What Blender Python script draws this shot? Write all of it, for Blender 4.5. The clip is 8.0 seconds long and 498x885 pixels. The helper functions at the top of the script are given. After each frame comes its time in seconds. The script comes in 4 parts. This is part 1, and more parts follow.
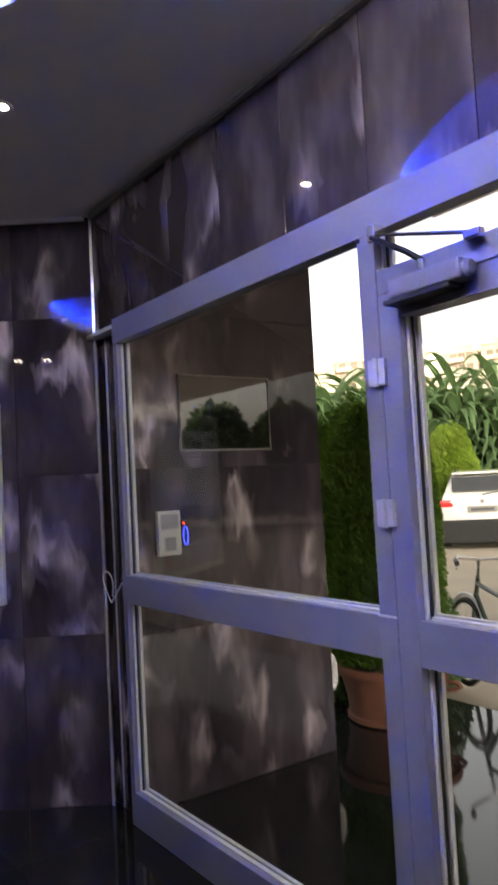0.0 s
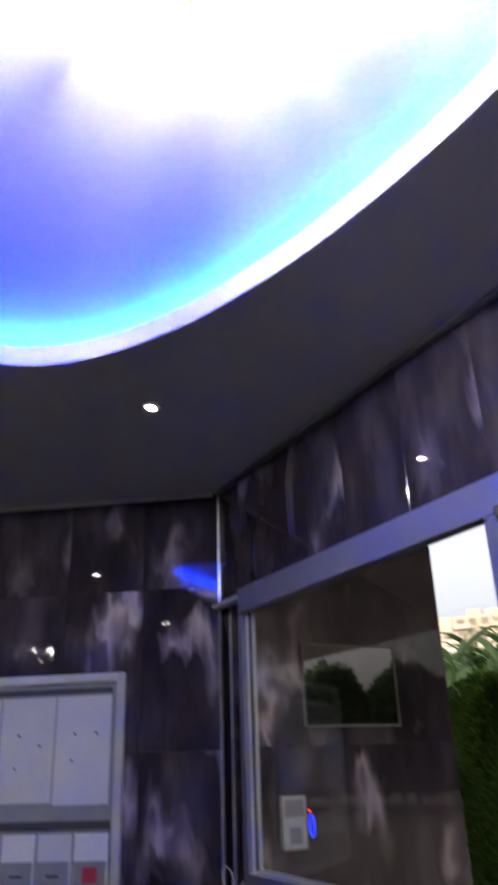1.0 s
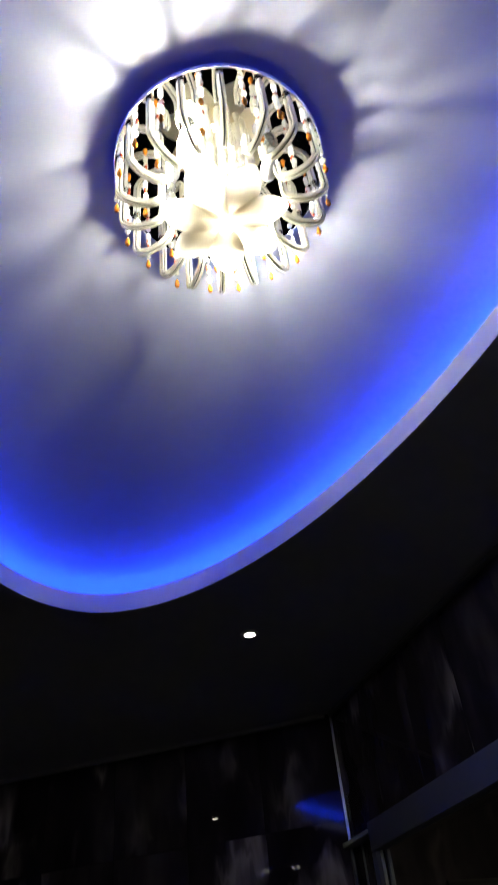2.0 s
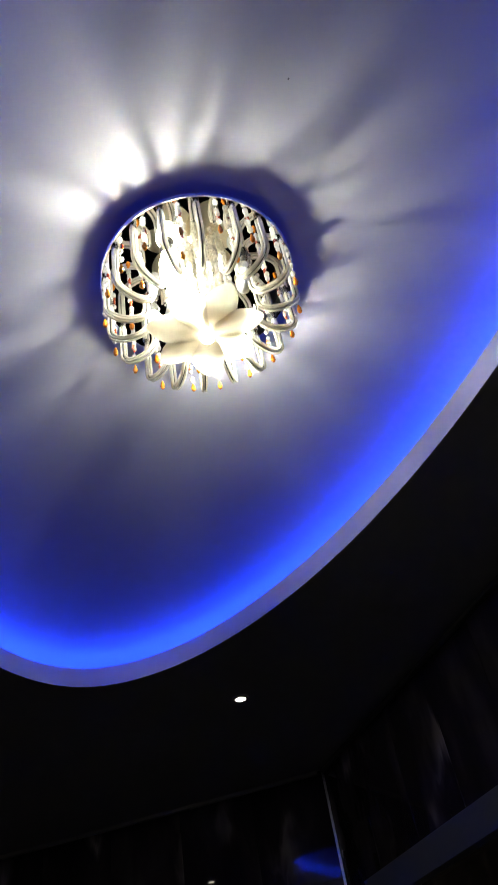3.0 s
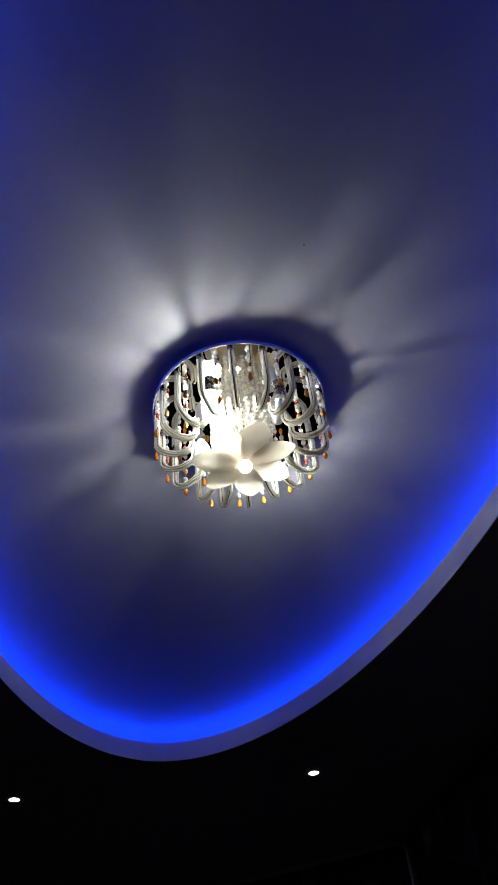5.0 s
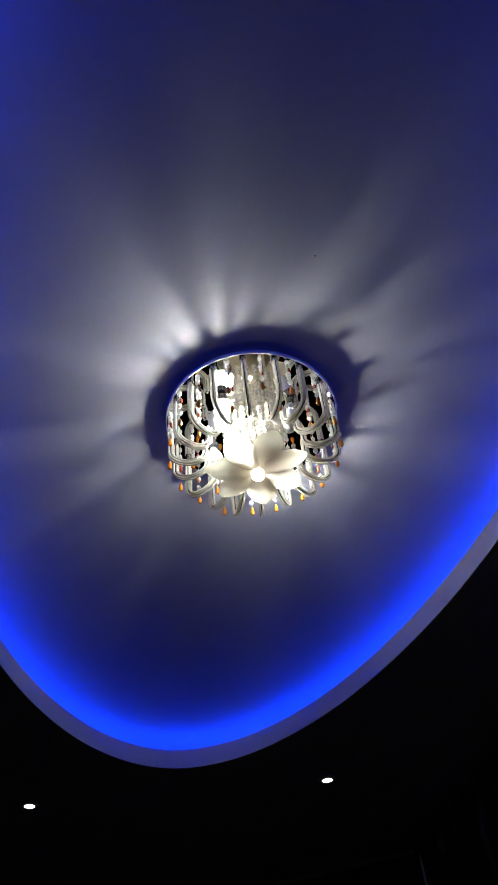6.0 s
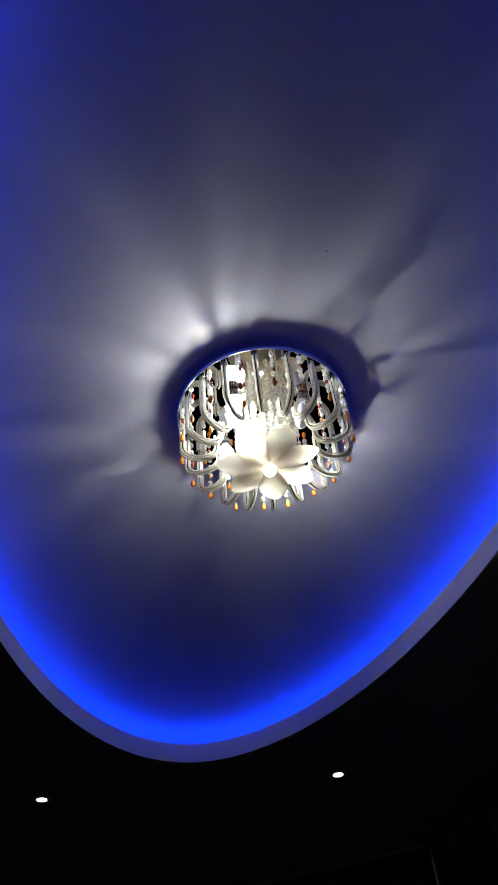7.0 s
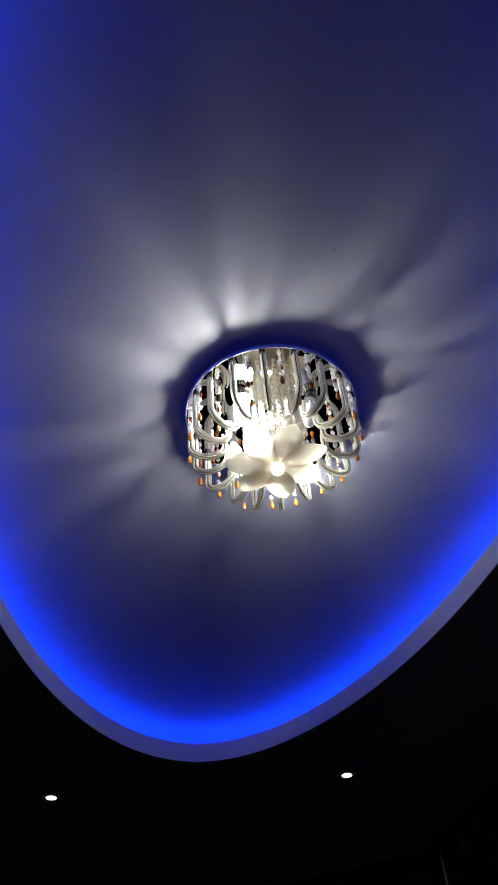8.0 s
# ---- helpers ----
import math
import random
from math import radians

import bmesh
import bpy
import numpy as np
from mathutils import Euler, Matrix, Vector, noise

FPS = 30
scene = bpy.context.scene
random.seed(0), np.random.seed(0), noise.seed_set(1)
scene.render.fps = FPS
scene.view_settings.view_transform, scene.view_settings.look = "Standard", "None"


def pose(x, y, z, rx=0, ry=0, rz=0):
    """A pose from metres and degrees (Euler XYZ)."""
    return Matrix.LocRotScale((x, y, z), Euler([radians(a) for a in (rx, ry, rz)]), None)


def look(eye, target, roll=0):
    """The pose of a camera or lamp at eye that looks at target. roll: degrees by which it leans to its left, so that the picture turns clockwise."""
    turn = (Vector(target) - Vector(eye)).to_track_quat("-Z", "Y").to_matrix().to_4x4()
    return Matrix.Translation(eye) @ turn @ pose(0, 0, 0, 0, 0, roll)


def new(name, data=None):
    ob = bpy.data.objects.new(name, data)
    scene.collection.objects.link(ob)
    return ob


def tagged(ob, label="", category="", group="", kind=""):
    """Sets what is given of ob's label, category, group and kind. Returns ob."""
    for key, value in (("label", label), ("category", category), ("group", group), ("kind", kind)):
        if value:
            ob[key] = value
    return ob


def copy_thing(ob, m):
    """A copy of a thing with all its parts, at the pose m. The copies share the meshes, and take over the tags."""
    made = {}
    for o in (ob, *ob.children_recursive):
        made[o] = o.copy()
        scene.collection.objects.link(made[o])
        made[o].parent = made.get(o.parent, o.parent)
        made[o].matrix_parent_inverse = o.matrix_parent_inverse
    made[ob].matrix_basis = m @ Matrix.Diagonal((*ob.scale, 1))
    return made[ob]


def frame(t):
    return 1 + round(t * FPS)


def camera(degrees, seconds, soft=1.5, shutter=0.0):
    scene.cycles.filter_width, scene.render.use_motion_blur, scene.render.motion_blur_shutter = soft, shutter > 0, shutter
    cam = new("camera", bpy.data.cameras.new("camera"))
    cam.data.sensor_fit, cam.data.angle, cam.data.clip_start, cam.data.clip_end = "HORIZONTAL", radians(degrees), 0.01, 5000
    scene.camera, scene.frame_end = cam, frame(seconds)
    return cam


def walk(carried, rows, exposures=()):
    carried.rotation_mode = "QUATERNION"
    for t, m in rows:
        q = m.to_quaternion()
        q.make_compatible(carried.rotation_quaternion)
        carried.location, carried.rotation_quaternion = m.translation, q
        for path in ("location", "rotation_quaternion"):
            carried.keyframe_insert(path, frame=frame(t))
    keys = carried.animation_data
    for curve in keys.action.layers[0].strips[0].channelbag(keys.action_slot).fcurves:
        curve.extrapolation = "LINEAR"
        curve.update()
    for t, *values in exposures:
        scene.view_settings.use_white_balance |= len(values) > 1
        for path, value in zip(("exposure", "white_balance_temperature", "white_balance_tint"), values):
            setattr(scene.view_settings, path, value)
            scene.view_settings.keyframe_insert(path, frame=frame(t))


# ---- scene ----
cam = camera(37.2, 8.0, soft=1.4, shutter=0.5)
PATH = [
    (0.0, pose(3.408, -1.549, 1.503, 93.32, 3.05, 54.29)),
    (0.2, pose(3.404, -1.550, 1.509, 95.61, 3.00, 55.70)),
    (0.5, pose(3.405, -1.569, 1.530, 102.99, 3.37, 57.79)),
    (0.7, pose(3.418, -1.598, 1.530, 107.35, 4.00, 59.43)),
    (0.8, pose(3.431, -1.615, 1.540, 110.44, 3.02, 60.72)),
    (1.0, pose(3.447, -1.650, 1.554, 113.24, 1.80, 62.54)),
    (1.3, pose(3.479, -1.653, 1.561, 120.26, 5.00, 68.40)),
    (1.5, pose(3.500, -1.655, 1.564, 123.95, 4.45, 70.26)),
    (1.7, pose(3.515, -1.665, 1.560, 127.10, 4.27, 71.37)),
    (2.8, pose(3.657, -1.710, 1.580, 132.76, 7.83, 73.68)),
    (3.0, pose(3.690, -1.738, 1.577, 132.92, 8.36, 73.04)),
    (3.5, pose(3.820, -1.730, 1.579, 135.79, 7.10, 79.44)),
    (4.0, pose(3.929, -1.691, 1.582, 136.72, 4.88, 78.89)),
    (5.5, pose(3.984, -1.672, 1.574, 136.66, 4.68, 80.12)),
    (6.0, pose(3.994, -1.680, 1.568, 137.15, 4.28, 80.50)),
    (6.5, pose(3.998, -1.689, 1.567, 136.95, 4.42, 80.81)),
    (7.0, pose(3.994, -1.689, 1.569, 136.80, 3.91, 81.02)),
    (7.5, pose(3.993, -1.687, 1.568, 136.91, 3.89, 81.21)),
    (8.0, pose(3.991, -1.682, 1.565, 136.90, 3.26, 81.53)),
]
EXPOSURES = [(0.0, 2.12, 7300, 14), (0.5, 2.08, 6600, 20), (1.0, 1.55, 6550, 20), (1.25, 0.6, 6500, 14), (1.5, -0.38, 7100, 4), (1.7, -1.0, 7000, 4),
             (2.8, -2.0, 7400, 3), (3.0, -2.05, 7400, 3), (3.5, -2.4, 7400, 12), (4.0, -3.3, 6600, 10), (5.5, -3.2, 6500, 10), (8.0, -3.1, 6450, 10)]
walk(cam, PATH, EXPOSURES)

# ---- world and sun: a pale evening sky ----
BULB_GLOW = 1560.0
LED_GLOW = 200.0
world = bpy.data.worlds.new("evening_sky")
scene.world = world
world.use_nodes = True
wn = world.node_tree
sky = wn.nodes.new("ShaderNodeTexSky")
sky.sky_type, sky.sun_disc = "NISHITA", False
sky.sun_elevation, sky.sun_rotation = radians(9), radians(112)
sky.air_density, sky.dust_density, sky.ozone_density = 0.55, 9.0, 0.2
haze = wn.nodes.new("ShaderNodeHueSaturation")
haze.inputs["Saturation"].default_value, haze.inputs["Value"].default_value = 0.28, 1.9
wn.links.new(sky.outputs[0], haze.inputs["Color"])
wn.links.new(haze.outputs[0], wn.nodes["Background"].inputs[0])
wn.nodes["Background"].inputs[1].default_value = 0.13
sun = new("sun", bpy.data.lights.new("sun", "SUN"))
sun.data.energy, sun.data.angle, sun.data.color = 0.25, radians(25), (1.0, 0.93, 0.82)
sun.matrix_world = look((9.15, -3.70, 31.58), (0, 0, 30), 0)


# ---- materials ----
def mat(name, base, rough=0.5, metal=0.0, vary=0.12, scale=12.0, bump=0.0, bump_scale=60.0, stretch=(1, 1, 1), rnd=0.0, coat=0.0, spec=None):
    """A principled surface whose colour varies at two scales, with fine relief."""
    m = bpy.data.materials.new(name)
    m.use_nodes = True
    nt = m.node_tree
    b = nt.nodes["Principled BSDF"]
    b.inputs["Roughness"].default_value, b.inputs["Metallic"].default_value = rough, metal
    b.inputs["Coat Weight"].default_value = coat
    if spec is not None:
        b.inputs["Specular IOR Level"].default_value = spec
    tc, mp = nt.nodes.new("ShaderNodeTexCoord"), nt.nodes.new("ShaderNodeMapping")
    mp.inputs["Scale"].default_value = stretch
    nt.links.new(tc.outputs["Object"], mp.inputs["Vector"])
    fac = None
    for s, w in ((scale, 0.6), (scale * 7, 0.4)):
        n = nt.nodes.new("ShaderNodeTexNoise")
        n.inputs["Scale"].default_value, n.inputs["Detail"].default_value = s, 5
        nt.links.new(mp.outputs[0], n.inputs["Vector"])
        mul = nt.nodes.new("ShaderNodeMath")
        mul.operation = "MULTIPLY_ADD"
        nt.links.new(n.outputs[0], mul.inputs[0])
        mul.inputs[1].default_value = w
        if fac is None:
            mul.inputs[2].default_value = 0.0
        else:
            nt.links.new(fac, mul.inputs[2])
        fac = mul.outputs[0]
    if rnd:
        oi, mul = nt.nodes.new("ShaderNodeObjectInfo"), nt.nodes.new("ShaderNodeMath")
        mul.operation = "MULTIPLY_ADD"
        nt.links.new(oi.outputs["Random"], mul.inputs[0])
        mul.inputs[1].default_value = rnd
        nt.links.new(fac, mul.inputs[2])
        fac = mul.outputs[0]
    ramp = nt.nodes.new("ShaderNodeValToRGB")
    lo = [max(0.0, c * (1 - vary)) for c in base]
    hi = [min(1.0, c * (1 + vary)) for c in base]
    ramp.color_ramp.elements[0].position, ramp.color_ramp.elements[1].position = 0.3, 0.7
    ramp.color_ramp.elements[0].color, ramp.color_ramp.elements[1].color = (*lo, 1), (*hi, 1)
    nt.links.new(fac, ramp.inputs[0])
    nt.links.new(ramp.outputs[0], b.inputs["Base Color"])
    if bump:
        n, bp = nt.nodes.new("ShaderNodeTexNoise"), nt.nodes.new("ShaderNodeBump")
        n.inputs["Scale"].default_value = bump_scale
        bp.inputs["Strength"].default_value, bp.inputs["Distance"].default_value = bump, 0.004
        nt.links.new(mp.outputs[0], n.inputs["Vector"])
        nt.links.new(n.outputs[0], bp.inputs["Height"])
        nt.links.new(bp.outputs[0], b.inputs["Normal"])
    return m


def marble_mat(name):
    """Polished dark plum-brown marble with pale vertical flames; every slab is cut from another place."""
    m = bpy.data.materials.new(name)
    m.use_nodes = True
    nt = m.node_tree
    L, N = nt.links.new, nt.nodes.new
    b = nt.nodes["Principled BSDF"]
    b.inputs["Roughness"].default_value = 0.028
    b.inputs["Specular IOR Level"].default_value = 0.5
    tc, oi = N("ShaderNodeTexCoord"), N("ShaderNodeObjectInfo")
    off = N("ShaderNodeVectorMath")
    off.operation = "MULTIPLY_ADD"
    L(oi.outputs["Random"], off.inputs[0])
    off.inputs[1].default_value = (37.0, 11.0, 53.0)
    L(tc.outputs["Object"], off.inputs[2])

    def noise_at(scale, vec, detail=4.0, distort=0.0, rough=0.55):
        mp, n = N("ShaderNodeMapping"), N("ShaderNodeTexNoise")
        mp.inputs["Scale"].default_value = vec
        L(off.outputs[0], mp.inputs["Vector"])
        L(mp.outputs[0], n.inputs["Vector"])
        n.inputs["Scale"].default_value, n.inputs["Detail"].default_value = scale, detail
        n.inputs["Distortion"].default_value, n.inputs["Roughness"].default_value = distort, rough
        return n.outputs[0]

    def ramp(src, stops):
        r = N("ShaderNodeValToRGB")
        r.color_ramp.elements[0].position, r.color_ramp.elements[0].color = stops[0][0], (*stops[0][1], 1)
        r.color_ramp.elements[1].position, r.color_ramp.elements[1].color = stops[-1][0], (*stops[-1][1], 1)
        for p, c in stops[1:-1]:
            r.color_ramp.elements.new(p).color = (*c, 1)
        L(src, r.inputs[0])
        return r.outputs[0]

    # fine columns are shifted up and down against one another, so that the pale clouds run out in drips
    sep, add, com = N("ShaderNodeSeparateXYZ"), N("ShaderNodeMath"), N("ShaderNodeCombineXYZ")
    drip = N("ShaderNodeMath")
    drip.operation, add.operation = "MULTIPLY", "ADD"
    L(noise_at(9.5, (1, 1, 0.22), 3.0, 0.4, 0.55), drip.inputs[0])
    drip.inputs[1].default_value = 0.42
    L(off.outputs[0], sep.inputs[0])
    L(sep.outputs[2], add.inputs[0])
    L(drip.outputs[0], add.inputs[1])
    L(sep.outputs[0], com.inputs[0])
    L(sep.outputs[1], com.inputs[1])
    L(add.outputs[0], com.inputs[2])
    plain, off = off, com
    flame = ramp(noise_at(2.9, (1.45, 1, 0.95), 2.0, 0.15, 0.4), [(0.53, (0, 0, 0)), (0.61, (0.28, 0.28, 0.28)), (0.665, (0.85, 0.85, 0.85)), (0.69, (0.9, 0.9, 0.9)), (0.74, (0.25, 0.25, 0.25)), (0.85, (0.1, 0.1, 0.1))])
    off = plain
    cloud = ramp(noise_at(2.2, (2.0, 1, 0.7), 3.0), [(0.3, (0.020, 0.015, 0.021)), (0.52, (0.038, 0.030, 0.039)), (0.75, (0.094, 0.077, 0.090))])
    sparse = ramp(noise_at(1.7, (1.2, 1, 1.0), 2.0), [(0.42, (0.06, 0.06, 0.06)), (0.62, (1, 1, 1))])
    fine = ramp(noise_at(16.0, (1.8, 1, 0.16), 4.0, 0.2), [(0.3, (0.6, 0.6, 0.6)), (0.7, (1, 1, 1))])
    fac = flame
    for other in (sparse, fine):
        mulf = N("ShaderNodeMath")
        mulf.operation = "MULTIPLY"
        L(fac, mulf.inputs[0])
        L(other, mulf.inputs[1])
        fac = mulf.outputs[0]
    mix = N("ShaderNodeMix")
    mix.data_type = "RGBA"
    L(fac, mix.inputs[0])
    L(cloud, mix.inputs[6])
    mix.inputs[7].default_value = (0.64, 0.53, 0.57, 1)
    L(mix.outputs[2], b.inputs["Base Color"])
    return m


def glow_mat(name, colour, strength):
    m = bpy.data.materials.new(name)
    m.use_nodes = True
    nt = m.node_tree
    nt.nodes.remove(nt.nodes["Principled BSDF"])
    e = nt.nodes.new("ShaderNodeEmission")
    e.inputs[0].default_value, e.inputs[1].default_value = (*colour, 1), strength
    nt.links.new(e.outputs[0], nt.nodes["Material Output"].inputs[0])
    return m


def thin_glass(name, tint, gloss=0.06, rough=0.02, falloff=4.0, boost=0.7):
    """Thin clear glass: it lets light straight through and mirrors more at a slant."""
    m = bpy.data.materials.new(name)
    m.use_nodes = True
    nt = m.node_tree
    nt.nodes.remove(nt.nodes["Principled BSDF"])
    tr, gl, mx, fr = [nt.nodes.new("ShaderNode" + k) for k in ("BsdfTransparent", "BsdfGlossy", "MixShader", "LayerWeight")]
    tr.inputs[0].default_value = (*tint, 1)
    gl.inputs["Roughness"].default_value = rough
    fr.inputs["Blend"].default_value = 0.5
    power, mul = nt.nodes.new("ShaderNodeMath"), nt.nodes.new("ShaderNodeMath")
    power.operation, mul.operation, mul.use_clamp = "POWER", "MULTIPLY_ADD", True
    nt.links.new(fr.outputs["Facing"], power.inputs[0])
    power.inputs[1].default_value = falloff
    nt.links.new(power.outputs[0], mul.inputs[0])
    mul.inputs[1].default_value, mul.inputs[2].default_value = boost, gloss
    nt.links.new(mul.outputs[0], mx.inputs[0])
    nt.links.new(tr.outputs[0], mx.inputs[1])
    nt.links.new(gl.outputs[0], mx.inputs[2])
    nt.links.new(mx.outputs[0], nt.nodes["Material Output"].inputs[0])
    return m


def milky(name, tint, body, amount, gloss):
    """Clear glass with a faintly milky wall."""
    m = thin_glass(name, tint, gloss, 0.05, 1.6, 0.8)
    nt = m.node_tree
    out = nt.nodes["Material Output"]
    clear = out.inputs[0].links[0].from_socket
    d, t, ad, mx = [nt.nodes.new("ShaderNode" + k) for k in ("BsdfDiffuse", "BsdfTranslucent", "MixShader", "MixShader")]
    d.inputs[0].default_value = t.inputs[0].default_value = (*body, 1)
    ad.inputs[0].default_value = 0.5
    nt.links.new(d.outputs[0], ad.inputs[1])
    nt.links.new(t.outputs[0], ad.inputs[2])
    mx.inputs[0].default_value = amount
    nt.links.new(clear, mx.inputs[1])
    nt.links.new(ad.outputs[0], mx.inputs[2])
    nt.links.new(mx.outputs[0], out.inputs[0])
    return m


def frosted(name, colour):
    """Frosted glass that scatters light to both sides."""
    m = bpy.data.materials.new(name)
    m.use_nodes = True
    nt = m.node_tree
    nt.nodes.remove(nt.nodes["Principled BSDF"])
    d, t, mx = [nt.nodes.new("ShaderNode" + k) for k in ("BsdfDiffuse", "BsdfTranslucent", "MixShader")]
    n, ramp = nt.nodes.new("ShaderNodeTexNoise"), nt.nodes.new("ShaderNodeValToRGB")
    n.inputs["Scale"].default_value, n.inputs["Detail"].default_value = 45, 4
    ramp.color_ramp.elements[0].color = (*[c * 0.75 for c in colour], 1)
    ramp.color_ramp.elements[1].color = (*colour, 1)
    nt.links.new(n.outputs[0], ramp.inputs[0])
    nt.links.new(ramp.outputs[0], d.inputs[0])
    nt.links.new(ramp.outputs[0], t.inputs[0])
    mx.inputs[0].default_value = 0.70
    nt.links.new(d.outputs[0], mx.inputs[1])
    nt.links.new(t.outputs[0], mx.inputs[2])
    nt.links.new(mx.outputs[0], nt.nodes["Material Output"].inputs[0])
    return m


def leaf_mat(name, base, through_colour, vary, scale):
    """A leaf: a dull green face that also lets some light through, yellower."""
    m = mat(name, base, 0.55, vary=vary, scale=scale)
    nt = m.node_tree
    t, mx = nt.nodes.new("ShaderNodeBsdfTranslucent"), nt.nodes.new("ShaderNodeMixShader")
    t.inputs[0].default_value = (*through_colour, 1)
    mx.inputs[0].default_value = 0.45
    nt.links.new(nt.nodes["Principled BSDF"].outputs[0], mx.inputs[1])
    nt.links.new(t.outputs[0], mx.inputs[2])
    nt.links.new(mx.outputs[0], nt.nodes["Material Output"].inputs[0])
    return m


MARBLE = marble_mat("polished_marble")
MORTAR = mat("dark_mortar", (0.035, 0.03, 0.033), 0.8, bump=0.2)
PLASTER = mat("white_ceiling_paint", (0.73, 0.70, 0.74), 0.75, vary=0.04, scale=3, bump=0.06, bump_scale=140)
GRANITE = mat("polished_black_granite", (0.009, 0.009, 0.010), 0.06, vary=0.5, scale=60, rnd=0.15)
JOINT = mat("grey_joint", (0.09, 0.088, 0.085), 0.8)
ALU = mat("painted_aluminium", (0.155, 0.155, 0.215), 0.38, vary=0.06, scale=9, bump=0.03, bump_scale=220)
BEAD = mat("glazing_bead", (0.52, 0.52, 0.49), 0.5, vary=0.08)
RUBBER = mat("black_rubber", (0.012, 0.012, 0.013), 0.6)
CHROME = mat("brushed_steel", (0.72, 0.72, 0.72), 0.22, 1.0, vary=0.06, scale=30)
MIRROR = mat("mirror_steel", (0.86, 0.86, 0.86), 0.03, 1.0, vary=0.02)
PANE = thin_glass("window_glass", (0.94, 0.955, 0.94), 0.014)
TUBE = milky("tube_glass", (0.95, 0.95, 0.92), (0.98, 0.92, 0.81), 0.50, 0.08)
CRYSTAL = milky("cut_crystal", (0.92, 0.92, 0.9), (0.97, 0.92, 0.83), 0.48, 0.18)
# the heart's glow is set to brighten the petals around it evenly
HEART = glow_mat("flower_heart_glow", (1.0, 0.93, 0.80), 200.0)
AMBER = mat("amber_glass", (0.75, 0.24, 0.03), 0.12, vary=0.2, scale=60, coat=0.5)
RUBY = mat("ruby_glass", (0.3, 0.05, 0.02), 0.1, vary=0.2, scale=60, coat=0.5)
PETAL = frosted("frosted_petal_glass", (0.95, 0.88, 0.75))
OPAL = mat("opal_glass_tube", (0.82, 0.82, 0.86), 0.25, vary=0.03)
WHITE_PLASTIC = mat("white_plastic", (0.75, 0.75, 0.74), 0.4, vary=0.05)
HINGE = mat("hinge_enamel", (0.32, 0.32, 0.38), 0.4, vary=0.06)
GREY_PLASTIC = mat("grey_plastic", (0.24, 0.24, 0.25), 0.45, vary=0.08)
PAPER = mat("notice_paper", (0.6, 0.6, 0.63), 0.7, vary=0.06, scale=5, rnd=0.25)
BOARD = mat("board_felt", (0.27, 0.28, 0.3), 0.85, vary=0.12, scale=14, bump=0.2)
SLATE = mat("dark_strip", (0.06, 0.06, 0.075), 0.5)
RED = mat("red_sticker", (0.5, 0.04, 0.05), 0.5, vary=0.1)
CASE_FRAME = mat("dull_metal_frame", (0.17, 0.16, 0.15), 0.5, vary=0.2, scale=20)
STRIP = mat("dull_metal_strip", (0.30, 0.29, 0.32), 0.5, 0.2, vary=0.2, scale=20)
PUTTY = mat("aged_pale_plastic", (0.42, 0.41, 0.39), 0.5, vary=0.08)
INK = mat("ink", (0.03, 0.03, 0.035), 0.7)
BLACK_GLASS = mat("black_gloss_glass", (0.008, 0.007, 0.007), 0.02, vary=0.2, coat=1.0, spec=0.8)
BULB = glow_mat("lit_bulb", (0.94, 1.0, 0.92), BULB_GLOW)
# second bulb set weaker so that the ceiling on its side comes out darker
DIM_BULB = glow_mat("dimmer_lit_bulb", (0.94, 1.0, 0.92), BULB_GLOW * 0.74)
LED = glow_mat("blue_led", (0.003, 0.036, 1.0), LED_GLOW)
SPOT = glow_mat("downlight_lens_glow", (1.0, 0.96, 0.9), 60.0)
TUBE_LIGHT = glow_mat("fluorescent_glow", (1.0, 0.97, 0.92), 16.0)
BLUE_DIODE = glow_mat("blue_diode_glow", (0.02, 0.04, 1.0), 1.6)
RED_DIODE = glow_mat("red_diode_glow", (1.0, 0.05, 0.02), 1.0)
TERRACOTTA = mat("terracotta", (0.12, 0.043, 0.024), 0.75, vary=0.2, scale=8, bump=0.2)
SOIL = mat("soil", (0.04, 0.03, 0.02), 0.95, vary=0.3, bump=0.6)
LEAF_LIGHT = leaf_mat("thuja_leaf", (0.06, 0.12, 0.017), (0.10, 0.19, 0.016), 0.45, 3.0)
LEAF_MID = leaf_mat("bush_leaf", (0.13, 0.20, 0.025), (0.22, 0.32, 0.03), 0.4, 2.5)
LEAF_DARK = leaf_mat("broad_leaf", (0.065, 0.115, 0.048), (0.12, 0.20, 0.065), 0.5, 0.9)
BARK = mat("bark", (0.1, 0.075, 0.05), 0.9, vary=0.3, bump=0.5)
CAR_PAINT = mat("white_car_paint", (0.45, 0.45, 0.43), 0.25, vary=0.02, coat=0.6)
CAR_GLASS = mat("tinted_car_glass", (0.02, 0.022, 0.025), 0.06, vary=0.1)
CAR_TRIM = mat("black_car_plastic", (0.012, 0.012, 0.013), 0.8, vary=0.1, spec=0.2)
TAIL_RED = mat("red_lamp_glass", (0.45, 0.02, 0.02), 0.15, vary=0.15, coat=0.5)
TYRE = mat("tyre_rubber", (0.02, 0.02, 0.02), 0.8, bump=0.2)
STEEL_GREY = mat("cast_alloy", (0.5, 0.5, 0.5), 0.35, 0.9)
PLATE = mat("plate_sheet", (0.12, 0.12, 0.11), 0.4, vary=0.15)
FRAME_PAINT = mat("dark_green_bicycle_paint", (0.025, 0.04, 0.03), 0.3, vary=0.1)
PAVING = mat("sandy_paving", (0.24, 0.205, 0.16), 0.8, vary=0.2, scale=1.5, bump=0.3, bump_scale=30)
